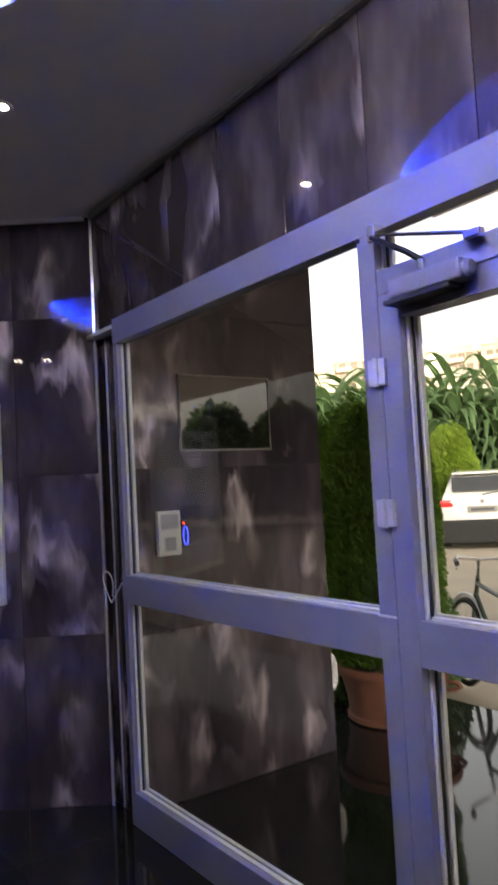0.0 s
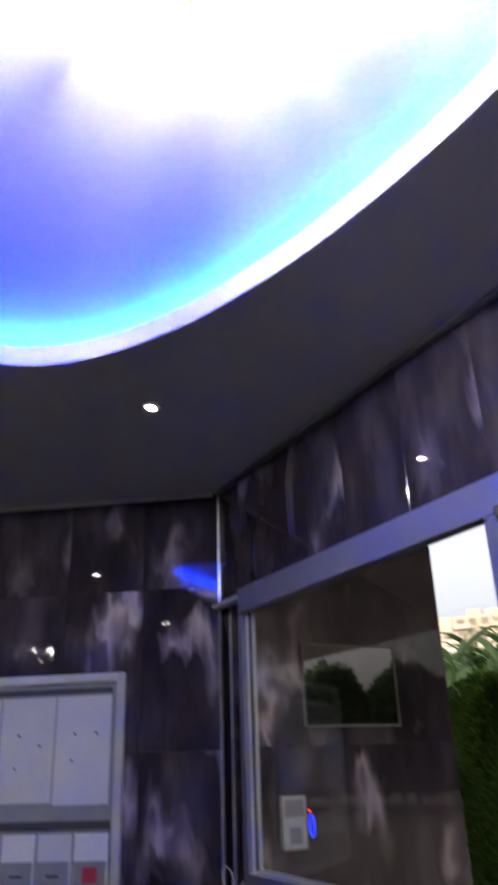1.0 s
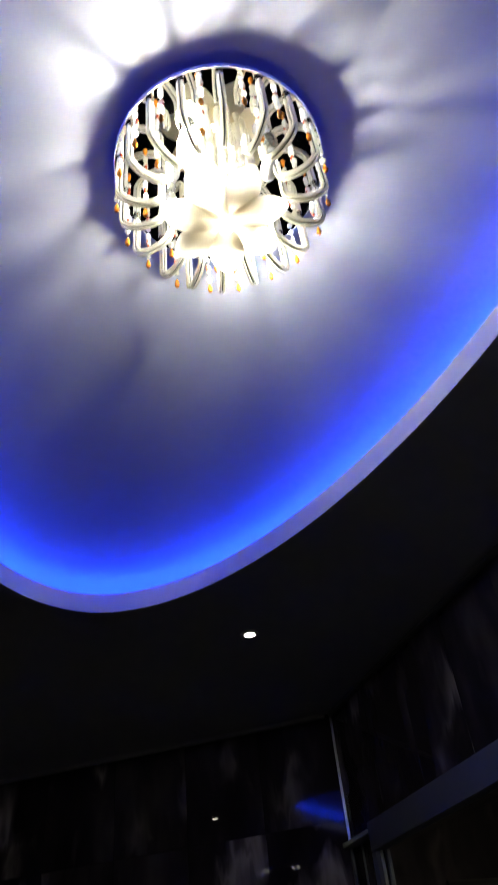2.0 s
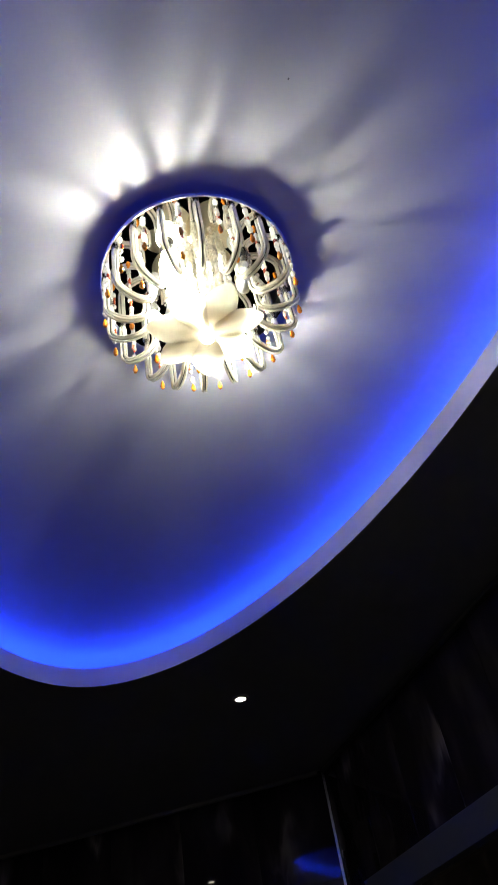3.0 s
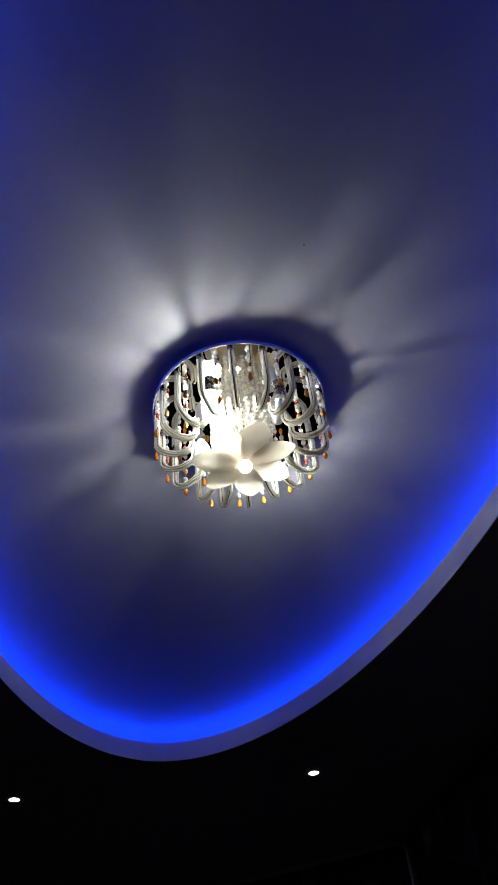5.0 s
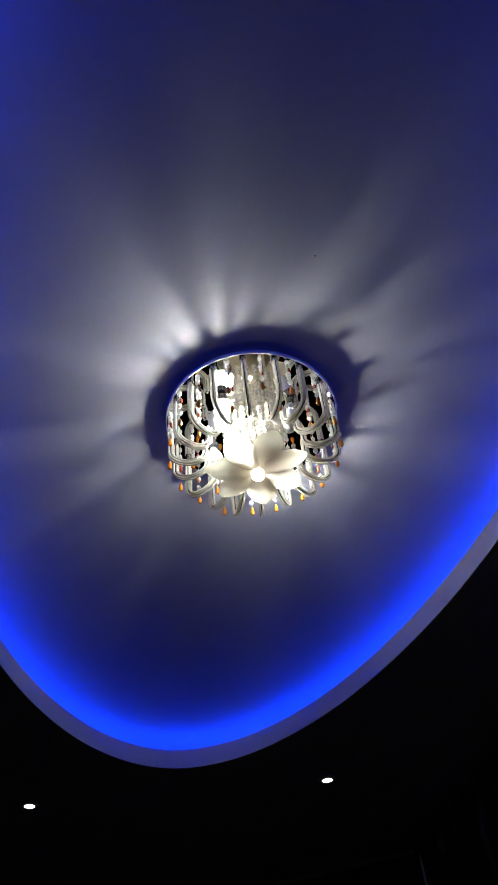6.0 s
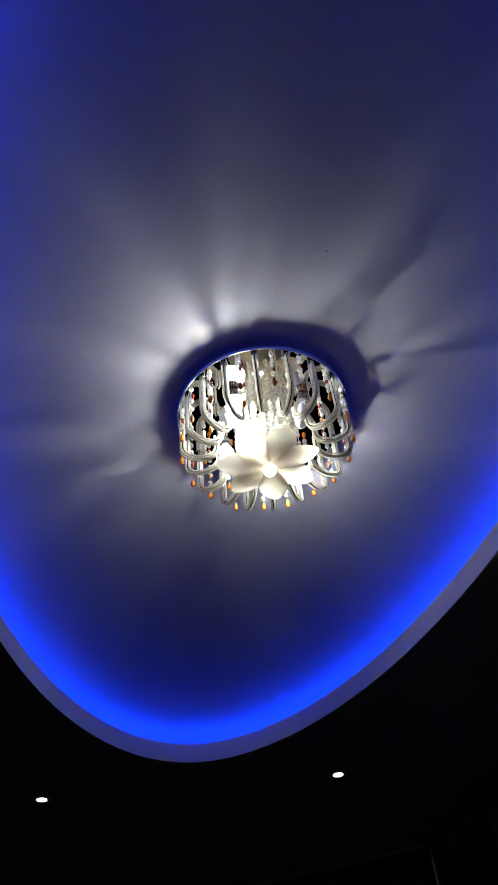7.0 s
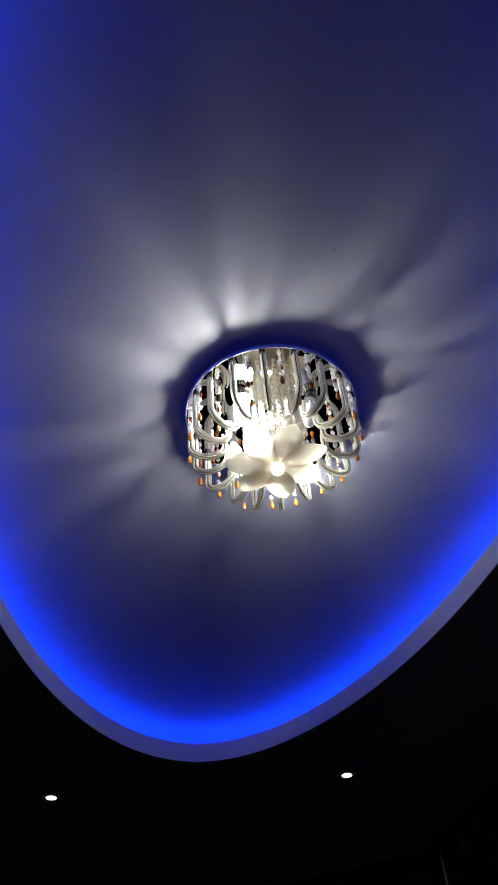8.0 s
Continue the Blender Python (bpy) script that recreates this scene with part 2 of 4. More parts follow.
STUCCO = mat("pale_stucco", (0.36, 0.30, 0.22), 0.85, vary=0.14, scale=0.12, rnd=0.25)
ROOFING = mat("flat_roof_gravel", (0.44, 0.37, 0.28), 0.9, vary=0.15, scale=0.4)
FAR_GLASS = mat("shaded_window_glass", (0.17, 0.14, 0.11), 0.2, vary=0.3, scale=0.3, rnd=0.3)
HOSE = mat("white_hose", (0.7, 0.7, 0.68), 0.45)


# ---- mesh helpers ----
def box(bm, x0, x1, y0, y1, z0, z1, m=None, bevel=0.0):
    r = bmesh.ops.create_cube(bm, size=1.0)
    vs = r["verts"]
    for v in vs:
        v.co = Vector(((x0, x1)[v.co.x > 0], (y0, y1)[v.co.y > 0], (z0, z1)[v.co.z > 0]))
    if bevel:
        es = list({e for v in vs for e in v.link_edges})
        out = bmesh.ops.bevel(bm, geom=es, offset=bevel, segments=2, affect="EDGES", profile=0.6)
        vs = list({v for f in out["faces"] for v in f.verts} | {v for v in vs if v.is_valid})
    if m is not None:
        bmesh.ops.transform(bm, matrix=m, verts=vs)
    return bm


def lathe(bm, prof, n=24, m=None):
    """Turns a profile of (radius, height) about z."""
    rings = []
    for r, z in prof:
        rings.append([bm.verts.new((r * math.cos(2 * math.pi * i / n), r * math.sin(2 * math.pi * i / n), z)) for i in range(n)])
    for a, b in zip(rings, rings[1:]):
        for i in range(n):
            bm.faces.new((a[i], a[(i + 1) % n], b[(i + 1) % n], b[i]))
    if min(prof[0][0], prof[-1][0]) < 0.004:
        bm.faces.new(rings[0][::-1])
        bm.faces.new(rings[-1])
    elif prof[0] != prof[-1]:
        for i in range(n):
            bm.faces.new((rings[-1][i], rings[-1][(i + 1) % n], rings[0][(i + 1) % n], rings[0][i]))
    if m is not None:
        bmesh.ops.transform(bm, matrix=m, verts=[v for ring in rings for v in ring])
    return bm


def sweep(bm, pts, r, n=8, closed=False):
    """A round tube along points; r is one radius or one for each point."""
    pts = [Vector(p) for p in pts]
    rings, side = [], None
    for i, p in enumerate(pts):
        a = pts[i - 1] if (i or closed) else p
        b = pts[(i + 1) % len(pts)] if (i + 1 < len(pts) or closed) else p
        d = (b - a).normalized()
        if side is None:
            side = d.orthogonal().normalized()
        side = (side - d * side.dot(d)).normalized()
        up = d.cross(side)
        rr = r[i] if isinstance(r, (list, tuple)) else r
        rings.append([bm.verts.new(p + (side * math.cos(2 * math.pi * k / n) + up * math.sin(2 * math.pi * k / n)) * rr) for k in range(n)])
    pairs = list(zip(rings, rings[1:])) + ([(rings[-1], rings[0])] if closed else [])
    for a, b in pairs:
        for k in range(n):
            bm.faces.new((a[k], a[(k + 1) % n], b[(k + 1) % n], b[k]))
    if not closed:
        bm.faces.new(rings[0][::-1])
        bm.faces.new(rings[-1])
    return bm


def ball(bm, c, r, u=10, v=6, sq=1.0):
    lathe(bm, [(r * math.sin(math.pi * (i + 0.02) / (v + 0.04)), -r * sq * math.cos(math.pi * (i + 0.02) / (v + 0.04))) for i in range(v + 1)], u, Matrix.Translation(c))
    return bm


def mesh_of(name, bm, material, smooth=False):
    bmesh.ops.recalc_face_normals(bm, faces=bm.faces)
    me = bpy.data.meshes.new(name)
    bm.to_mesh(me)
    bm.free()
    me.materials.append(material)
    if smooth:
        me.shade_smooth()
        me.set_sharp_from_angle(angle=radians(38))
    return me


def part(name, bm, material, parent=None, label="", smooth=False, m=None):
    ob = new(name, mesh_of(name, bm, material, smooth))
    if m is not None:
        ob.matrix_basis = m
    if parent is not None:
        ob.parent = parent
    return tagged(ob, label)


def share(name, mesh, parent=None, m=None, label=""):
    ob = new(name, mesh)
    if m is not None:
        ob.matrix_basis = m
    if parent is not None:
        ob.parent = parent
    return tagged(ob, label)


def empty(name, m=None):
    ob = new(name)
    ob.empty_display_size = 0.1
    if m is not None:
        ob.matrix_basis = m
    return ob


def B():
    return bmesh.new()


def slab_mesh(name, w, h, d, material, chamfer=0.0007):
    """A tile in its own xz plane, front at y = 0 towards +y, with a small chamfer round the front."""
    x, z, c = w / 2, h / 2, chamfer
    v = [(-x, -d, -z), (x, -d, -z), (x, -d, z), (-x, -d, z), (-x, -c, -z), (x, -c, -z), (x, -c, z), (-x, -c, z),
         (-x + c, 0, -z + c), (x - c, 0, -z + c), (x - c, 0, z - c), (-x + c, 0, z - c)]
    f = [(0, 1, 2, 3)] + [(a, a + 4, (a + 1) % 4 + 4, (a + 1) % 4) for a in range(4)] + [(a + 4, a + 8, (a + 1) % 4 + 8, (a + 1) % 4 + 4) for a in range(4)] + [(8, 11, 10, 9)]
    me = bpy.data.meshes.new(name)
    me.from_pydata(v, [], f)
    bm = bmesh.new()
    bm.from_mesh(me)
    bmesh.ops.recalc_face_normals(bm, faces=bm.faces)
    bm.to_mesh(me)
    bm.free()
    me.materials.append(material)
    return me


# ---- plan ----
CEIL = 2.9            # lower ceiling
UPPER = 3.056         # ceiling inside the oval
LIP = 2.976           # top of the oval's edge board
OVAL = (2.749, -1.378, 1.785, 0.803, 1.916)
LAMP = (2.750, -1.354)
RIM = 3.02
LEFT = pose(0, 0, 0, 0, 0, -125.5)     # x along the left wall from the corner, y into the room
RIGHT = pose(5.5, 0, 0, 0, 0, -54.5)   # x along the right wall from its corner, y out of the room
COURSE = (0.0, 0.816, 1.603, 2.39, 2.9)
HEAD0, HEAD1 = 2.197, 2.313
RAIL0, RAIL1 = 0.995, 1.119


def oval(offset=0.0, n=180):
    cx, cy, a, b, e = OVAL
    pts = []
    for i in range(n):
        t = 2 * math.pi * i / n
        c, s = math.cos(t), math.sin(t)
        x = a * math.copysign(abs(c) ** (2 / e), c)
        y = b * math.copysign(abs(s) ** (2 / e), s)
        nx, ny = math.copysign(abs(x / a) ** (e - 1) / a, x), math.copysign(abs(y / b) ** (e - 1) / b, y)
        k = math.hypot(nx, ny)
        pts.append((cx + x + offset * nx / k, cy + y + offset * ny / k))
    return pts


def strip_ring(bm, inner, outer):
    """Faces between two closed rows of 3D points."""
    a, b = [bm.verts.new(p) for p in inner], [bm.verts.new(p) for p in outer]
    for i in range(len(a)):
        j = (i + 1) % len(a)
        bm.faces.new((a[i], a[j], b[j], b[i]))


# ---- room shell ----
floor = part("floor", box(B(), -3.2, 8.6, -5.2, 0.06, -0.12, -0.006), JOINT)
tagged(floor, "polished black granite tile floor of the lobby", "floor", kind="structure")

wall_left = part("wall_west", box(B(), 0.0, 4.6, -0.25, -0.008, 0, 3.3), MORTAR, m=LEFT)
tagged(wall_left, "dark plum marble tiled wall with pale flames", "wall", kind="structure")
wall_door = empty("wall_north")
tagged(wall_door, "dark marble band above the glazed entrance", "wall", kind="structure")
part("lintel", box(B(), 0.0, 5.5, 0.008, 0.27, HEAD1 + 0.002, 3.675), MORTAR, wall_door)
part("pier", box(box(B(), -0.05, 0.192, 0.061, 0.25, 0, HEAD1), -0.05, 0.249, 0.03, 0.060, 0, HEAD1), MARBLE, wall_door, "dark marble pier")
part("pier", box(B(), 5.2, 5.5, 0.03, 0.25, 0, HEAD1), MARBLE, wall_door, "dark marble pier")
wall_right = part("wall_east", box(B(), 0.0, 4.6, 0.0, 0.25, 0, 3.3), MARBLE, m=RIGHT)
tagged(wall_right, "dark plum marble wall of the lobby", "wall", kind="structure")
wall_back = part("wall_south", box(B(), -3.2, 8.6, -4.0, -3.75, 0, 3.3), MARBLE)
tagged(wall_back, "dark plum marble wall behind the lobby", "wall", kind="structure")

# lower ceiling with the oval opening
bm = B()
rim2 = oval()
outer = []
for x, y in rim2:
    dx, dy = x - OVAL[0], y - OVAL[1]
    k = min(((8.6 if dx > 0 else -3.2) - OVAL[0]) / dx if abs(dx) > 1e-6 else 1e9, ((0.2 if dy > 0 else -5.2) - OVAL[1]) / dy if abs(dy) > 1e-6 else 1e9)
    outer.append((OVAL[0] + dx * k, OVAL[1] + dy * k))
strip_ring(bm, [(x, y, CEIL) for x, y in rim2], [(x, y, CEIL) for x, y in outer])
lip = oval(0.012)
strip_ring(bm, [(x, y, CEIL + 0.014) for x, y in lip], [(x, y, CEIL + 0.014) for x, y in outer])
ceiling = part("ceiling", bm, PLASTER)
tagged(ceiling, "white painted suspended ceiling around an oval recess", "ceiling", kind="structure")
bm = B()
a, b = oval(0.0), oval(0.012)
strip_ring(bm, [(x, y, CEIL) for x, y in a], [(x, y, LIP) for x, y in a])
strip_ring(bm, [(x, y, LIP) for x, y in a], [(x, y, LIP) for x, y in b])
strip_ring(bm, [(x, y, LIP) for x, y in b], [(x, y, CEIL + 0.014) for x, y in b])
edge = part("ceiling_edge", bm, PLASTER, smooth=True)
tagged(edge, "white painted edge board around the oval recess", "ceiling edge", kind="structure")
bm = B()
c = oval(0.34)
bm.faces.new([bm.verts.new((x, y, UPPER)) for x, y in c])
strip_ring(bm, [(x, y, UPPER) for x, y in c], [(x, y, CEIL + 0.014) for x, y in c])
upper = part("ceiling_recess", bm, PLASTER)
tagged(upper, "white painted oval ceiling recess washed with blue light", "ceiling", kind="structure")
bm = B()
a, b = oval(0.09), oval(0.10)
strip_ring(bm, [(x, y, 2.985) for x, y in a], [(x, y, 2.985) for x, y in b])
strip_ring(bm, [(x, y, 2.973) for x, y in b], [(x, y, 2.985) for x, y in b])
strip_ring(bm, [(x, y, 2.973) for x, y in a], [(x, y, 2.985) for x, y in a])
led = part("led_strip", bm, LED)
tagged(led, "glowing blue light strip hidden behind the ceiling edge", "light strip")

# trims
trim = part("trim", box(B(), 0.03, 5.5, -0.026, -0.0005, CEIL - 0.019, CEIL - 0.002, None, 0.003), GREY_PLASTIC)
tagged(trim, "narrow grey cornice strip under the ceiling", "trim", kind="structure")
trim = part("trim", box(B(), 0.03, 4.5, 0.0005, 0.022, CEIL - 0.022, CEIL - 0.002, LEFT, 0.003), PLASTER)
tagged(trim, "narrow white cornice strip under the ceiling", "trim", kind="structure")
corner = empty("corner_trim")
tagged(corner, "brushed steel strip covering the wall corner", "trim", kind="structure")
part("upper_strip", box(B(), -0.02, 0.022, -0.012, 0.004, 2.291, CEIL - 0.004, pose(0, 0, 0, 0, 0, -20), 0.003), CHROME, corner)
part("lower_strip", box(B(), -0.006, 0.006, -0.006, 0.004, 0.0, 2.271, pose(0.004, -0.004, 0)), STRIP, corner)
part("lower_strip", box(B(), -0.003, 0.003, -0.006, 0.004, 0.0, 2.271, pose(0.06, 0.028, 0)), STRIP, corner)
part("cap", box(B(), -0.02, 0.262, -0.036, 0.03, 2.272, 2.29, None, 0.003), BEAD, corner)

# ---- entrance: side light, transom and door ----
side = empty("window_1")
tagged(side, "fixed glazed side panel in grey painted aluminium", "window", kind="structure")


def member(parent, name, x0, x1, z0, z1, y0=-0.03, y1=0.034, mtl=None, label=""):
    return part(name, box(B(), x0, x1, y0, y1, z0, z1, None, 0.003), mtl or ALU, parent, label)


def glazing(parent, x0, x1, z0, z1, left=True, bottom=True):
    """A pane with its beads and black gasket."""
    p = part("pane", box(B(), x0, x1, 0.012, 0.017, z0, z1), PANE, parent, "clear glass pane")
    p.visible_shadow = False
    w = 0.008
    if left:
        part("bead", box(B(), x0, x0 + w, -0.006, 0.011, z0, z1), BEAD, parent, "pale glazing bead")
        part("gasket", box(B(), x0 + w, x0 + w + 0.007, 0.005, 0.011, z0, z1), RUBBER, parent, "black rubber gasket")
        part("bead", box(B(), x0 + w, x0 + w + 0.013, 0.018, 0.032, z0, z1), BEAD, parent, "pale glazing bead")
    part("bead", box(B(), x1 - w, x1, -0.006, 0.011, z0, z1), BEAD, parent, "pale glazing bead")
    if bottom:
        part("bead", box(B(), x0 + 0.022, x1 - w - 0.001, -0.006, 0.011, z0, z0 + 0.008), BEAD, parent, "pale glazing bead")
        part("bead", box(B(), x0 + 0.022, x1 - w - 0.001, 0.018, 0.032, z0, z0 + 0.013), BEAD, parent, "pale glazing bead")


member(side, "header", 0.265, 5.2, HEAD0, HEAD1, -0.035, 0.022)
member(side, "stile", 0.252, 0.289, 0.0, HEAD0 - 0.001, -0.028, 0.034)
member(side, "post", 1.898, 1.964, 0.0, HEAD0 - 0.001, -0.034, 0.034)
member(side, "rail", 0.290, 1.897, RAIL0, RAIL1, -0.030)
member(side, "bottom_rail", 0.290, 1.897, 0.0, 0.150, -0.030)
member(side, "transom", 1.965, 2.93, 2.018, 2.086, -0.032)
glazing(side, 0.290, 1.897, RAIL1, HEAD0)
glazing(side, 0.290, 1.897, 0.150, RAIL0)
glazing(side, 1.965, 2.93, 2.086, HEAD0)
member(side, "post", 2.931, 3.02, 0.0, HEAD0 - 0.001, -0.034, 0.034)
member(side, "rail", 3.021, 5.2, RAIL0, RAIL1, -0.030)
member(side, "bottom_rail", 3.021, 5.2, 0.0, 0.145, -0.030)
glazing(side, 3.021, 5.2, RAIL1, HEAD0)
glazing(side, 3.021, 5.2, 0.145, RAIL0)
part("cover_strip", box(B(), 1.893, 1.9645, -0.037, -0.0341, 1.116, 1.122), BEAD, side, "pale joint strip")
part("screw_cover", ball(B(), (1.905, -0.036, 2.19), 0.007), RUBBER, side)

door = empty("door_1")
tagged(door, "closed glazed entrance door in grey painted aluminium", "door", kind="structure")
member(door, "stile", 1.9655, 2.039, 0.012, 2.014, -0.0325)
member(door, "stile", 2.855, 2.926, 0.012, 2.014, -0.0325)
member(door, "top_rail", 2.040, 2.854, 1.942, 2.014, -0.0325)
member(door, "rail", 2.040, 2.854, RAIL0, RAIL1, -0.0330)
member(door, "bottom_rail", 2.040, 2.854, 0.012, 0.150, -0.0330)
glazing(door, 2.040, 2.854, RAIL1, 1.942)
glazing(door, 2.040, 2.854, 0.150, RAIL0)
for hz in (1.799, 1.406, 0.35):
    hinge = part("hinge", box(B(), 1.926, 1.9475, -0.05, -0.0345, hz - 0.037, hz + 0.037, None, 0.004), HINGE, door, "pale hinge leaf")
    part("hinge_leaf", box(B(), 1.9625, 1.988, -0.048, -0.0335, hz - 0.037, hz + 0.037, None, 0.004), HINGE, hinge)
    part("hinge_pin", sweep(B(), [(1.955, -0.047, hz - 0.040), (1.955, -0.047, hz + 0.040)], 0.0075, 10), HINGE, hinge)

closer = empty("door_closer", pose(2.063, -0.036, 1.976))
tagged(closer, "silver hydraulic door closer with a folding arm", "door closer")
part("body", box(B(), 0.0, 0.235, -0.062, 0.002, 0.0, 0.052, None, 0.008), ALU, closer)
part("end_cap", lathe(B(), [(0.0, 0), (0.022, 0), (0.022, 0.010), (0.016, 0.018), (0.0, 0.018)], 16, pose(0.234, -0.032, 0.026, 0, 90, 0)), ALU, closer, "round painted end cap")
part("under_plate", box(B(), -0.02, 0.20, -0.06, 0.0, -0.014, -0.001, None, 0.003), RUBBER, closer, "dark plastic under plate")
part("spindle", lathe(B(), [(0.0, 0), (0.012, 0), (0.012, 0.03), (0.0, 0.03)], 12, pose(0.1, -0.035, 0.053)), CHROME, closer)
arm = part("arm", sweep(B(), [(0.1, -0.035, 0.082), (0.06, -0.05, 0.115), (-0.065, -0.04, 0.19)], 0.008, 8), CAR_TRIM, closer, "flat dark arm")
part("rod", sweep(B(), [(-0.065, -0.04, 0.197), (0.12, -0.03, 0.146), (0.235, -0.02, 0.115)], 0.0055, 8), CHROME, closer, "thin steel rod")
part("bracket", box(B(), -0.076, -0.050, -0.045, -0.002, 0.175, 0.225, None, 0.004), CHROME, closer)
part("foot", box(B(), 0.225, 0.275, -0.028, -0.002, 0.095, 0.118, None, 0.005), CHROME, closer)

cable = part("cable_loop", sweep(B(), [(0.075 + 0.045 * math.cos(a) + 0.015 * math.sin(2 * a), -0.015 - 0.01 * math.sin(a), 1.05 + 0.075 * math.sin(a)) for a in [k * 0.35 - 0.6 for k in range(17)]] + [(0.25, -0.03, 1.085)], 0.0035, 6), HOSE, None, smooth=True)
tagged(cable, "loose loop of thin white cable beside the glazed panel", "cable")

# ---- notice board on the left wall ----
board = empty("notice_board", LEFT)
tagged(board, "wall notice board in a pale metal frame with papers and pockets", "notice board")
S0, S1, Z0, Z1 = 0.483, 1.468, 0.985, 1.98
part("backing", box(B(), S0 + 0.01, S1 - 0.01, 0.001, 0.018, Z0 + 0.01, Z1 - 0.01), BOARD, board, "grey felt backing")
for nm, x0, x1, z0, z1 in (("frame_side", S0, S0 + 0.038, Z0, Z1), ("frame_side", S1 - 0.038, S1, Z0, Z1),
                           ("frame_top", S0 + 0.0385, S1 - 0.0385, Z1 - 0.042, Z1), ("frame_bottom", S0 + 0.0385, S1 - 0.0385, Z0, Z0 + 0.038)):
    part(nm, box(B(), x0, x1, 0.001, 0.042, z0, z1, None, 0.006), BEAD, board, "pale metal frame")
part("header_strip", box(B(), S0 + 0.06, S1 - 0.06, 0.018, 0.026, 1.885, 1.912), SLATE, board, "dark header strip")
part("divider", box(B(), S0 + 0.05, S1 - 0.05, 0.018, 0.03, 1.282, 1.318, None, 0.003), SLATE, board, "dark divider strip")
for k in range(3):
    x = S0 + 0.065 + k * 0.287
    sheet = part("sheet", box(B(), x, x + 0.278, 0.019, 0.0215, 1.385 + 0.012 * (k % 2), 1.875), PAPER, board, "pale paper notice")
    part("pin", ball(B(), (x + 0.07, 0.025, 1.70 - 0.05 * k), 0.007), INK, sheet, "dark pin")
    part("pin", ball(B(), (x + 0.18, 0.025, 1.70), 0.007), INK, sheet, "dark pin")
    part("pin", ball(B(), (x + 0.19, 0.025, 1.58 - 0.03 * k), 0.006), INK, sheet, "dark pin")
    for q in range(5 if k == 2 else 0):
        part("text_bar", box(B(), x + 0.03, x + 0.23 - 0.03 * (q % 3), 0.0216, 0.0222, 1.84 - q * 0.022, 1.846 - q * 0.022), GREY_PLASTIC, sheet)
for k in range(5):
    x = S0 + 0.055 + k * 0.177
    pocket = part("pocket", box(B(), x, x + 0.163, 0.019, 0.027, 1.045, 1.265, None, 0.003), PAPER if k % 2 else WHITE_PLASTIC, board, "clear document pocket with white paper")
    part("pocket_front", box(B(), x + 0.004, x + 0.159, 0.0275, 0.033, 1.045, 1.152, None, 0.002), BOARD, pocket, "grey pocket front")
    if k == 0:
        part("sticker", box(B(), x + 0.045, x + 0.115, 0.0335, 0.0345, 1.062, 1.128), RED, pocket, "red square sticker")
    else:
        part("mark_bar", box(B(), x + 0.05, x + 0.11, 0.0335, 0.0342, 1.088, 1.098), INK, pocket)

# ---- ceiling lamps ----
spot = empty("downlight", pose(0.853, -0.708, CEIL))
tagged(spot, "small round recessed white downlight, lit", "downlight", "downlights in the lobby ceiling")
part("ring", lathe(B(), [(0.0225, 0.0), (0.037, 0.0), (0.038, -0.003), (0.035, -0.006), (0.0225, -0.005)], 28), PLASTER, spot, "white trim ring")
part("lens", lathe(B(), [(0.0, -0.002), (0.0224, -0.002), (0.0224, -0.004), (0.0, -0.0045)], 24), SPOT, spot, "glowing lens")
for x, y in ((0.608, -1.967),):
    copy_thing(spot, pose(x, y, CEIL))
louvre = empty("louvre_light", pose(2.23, -3.26, CEIL, 0, 0, 44))
tagged(louvre, "small louvred fluorescent ceiling light, lit", "ceiling light")
part("housing", box(B(), -0.24, 0.24, -0.07, 0.07, -0.03, -0.001, None, 0.004), WHITE_PLASTIC, louvre)
for x in (-0.175, -0.13, 0.11, 0.155):
    part("lamp_tube", box(B(), x, x + 0.014, -0.06, 0.06, -0.034, -0.031), TUBE_LIGHT, louvre, "glowing tube section")

# ---- chandelier ----
chand = empty("chandelier", pose(LAMP[0], LAMP[1], RIM))
tagged(chand, "round mirrored crystal chandelier with glass loops and a frosted flower", "chandelier")
part("ceiling_box", lathe(B(), [(0.0, 0.012), (0.15, 0.012), (0.15, UPPER - RIM - 0.001), (0.0, UPPER - RIM - 0.001)], 32), PLASTER, chand, "white mounting box")
part("base_plate", lathe(B(), [(0.0, 0.0), (0.2212, 0.0), (0.2212, 0.0118), (0.0, 0.0118)], 96), MIRROR, chand, "mirrored round steel plate")
# added white ring: stands in for the steel edge mirroring the blue ceiling
part("rim_glint_band", lathe(B(), [(0.2214, 0.0004), (0.2236, 0.0004), (0.2245, 0.0014), (0.2245, 0.0112), (0.2214, 0.0116)], 96), PLASTER, chand, "white band standing in for the glint on the steel rim", True)
NT = 18
bm = B()
ro, ri, zb, zt = 0.211, 0.126, -0.112, -0.012
mid, rad = (ro + ri) / 2, (ro - ri) / 2
pts = [(ro, 0, zt)] + [(mid + rad * math.cos(t), 0, zb + rad * 0.9 * -math.sin(t) * 0.9) for t in [math.pi * k / 12 for k in range(13)]] + [(ri, 0, zb + 0.042)]
rib = 0.0041
for side_y, out_r in ((-rib, -rib), (-rib, rib), (rib, -rib), (rib, rib)):
    # one of four slim ribs that run round the dark core
    row = []
    for i, q in enumerate(pts):
        ahead, behind = Vector(pts[min(i + 1, len(pts) - 1)]), Vector(pts[max(i - 1, 0)])
        way = (ahead - behind).normalized()
        row.append(Vector(q) + Vector((-way.z, 0, way.x)) * out_r + Vector((0, side_y, 0)))
    sweep(bm, row, 0.0030, 6)
loop_mesh = mesh_of("glass_loop", bm, TUBE, True)
bm = B()
sweep(bm, pts, 0.0027, 6)
core_mesh = mesh_of("core", bm, RUBBER, True)
bm = B()
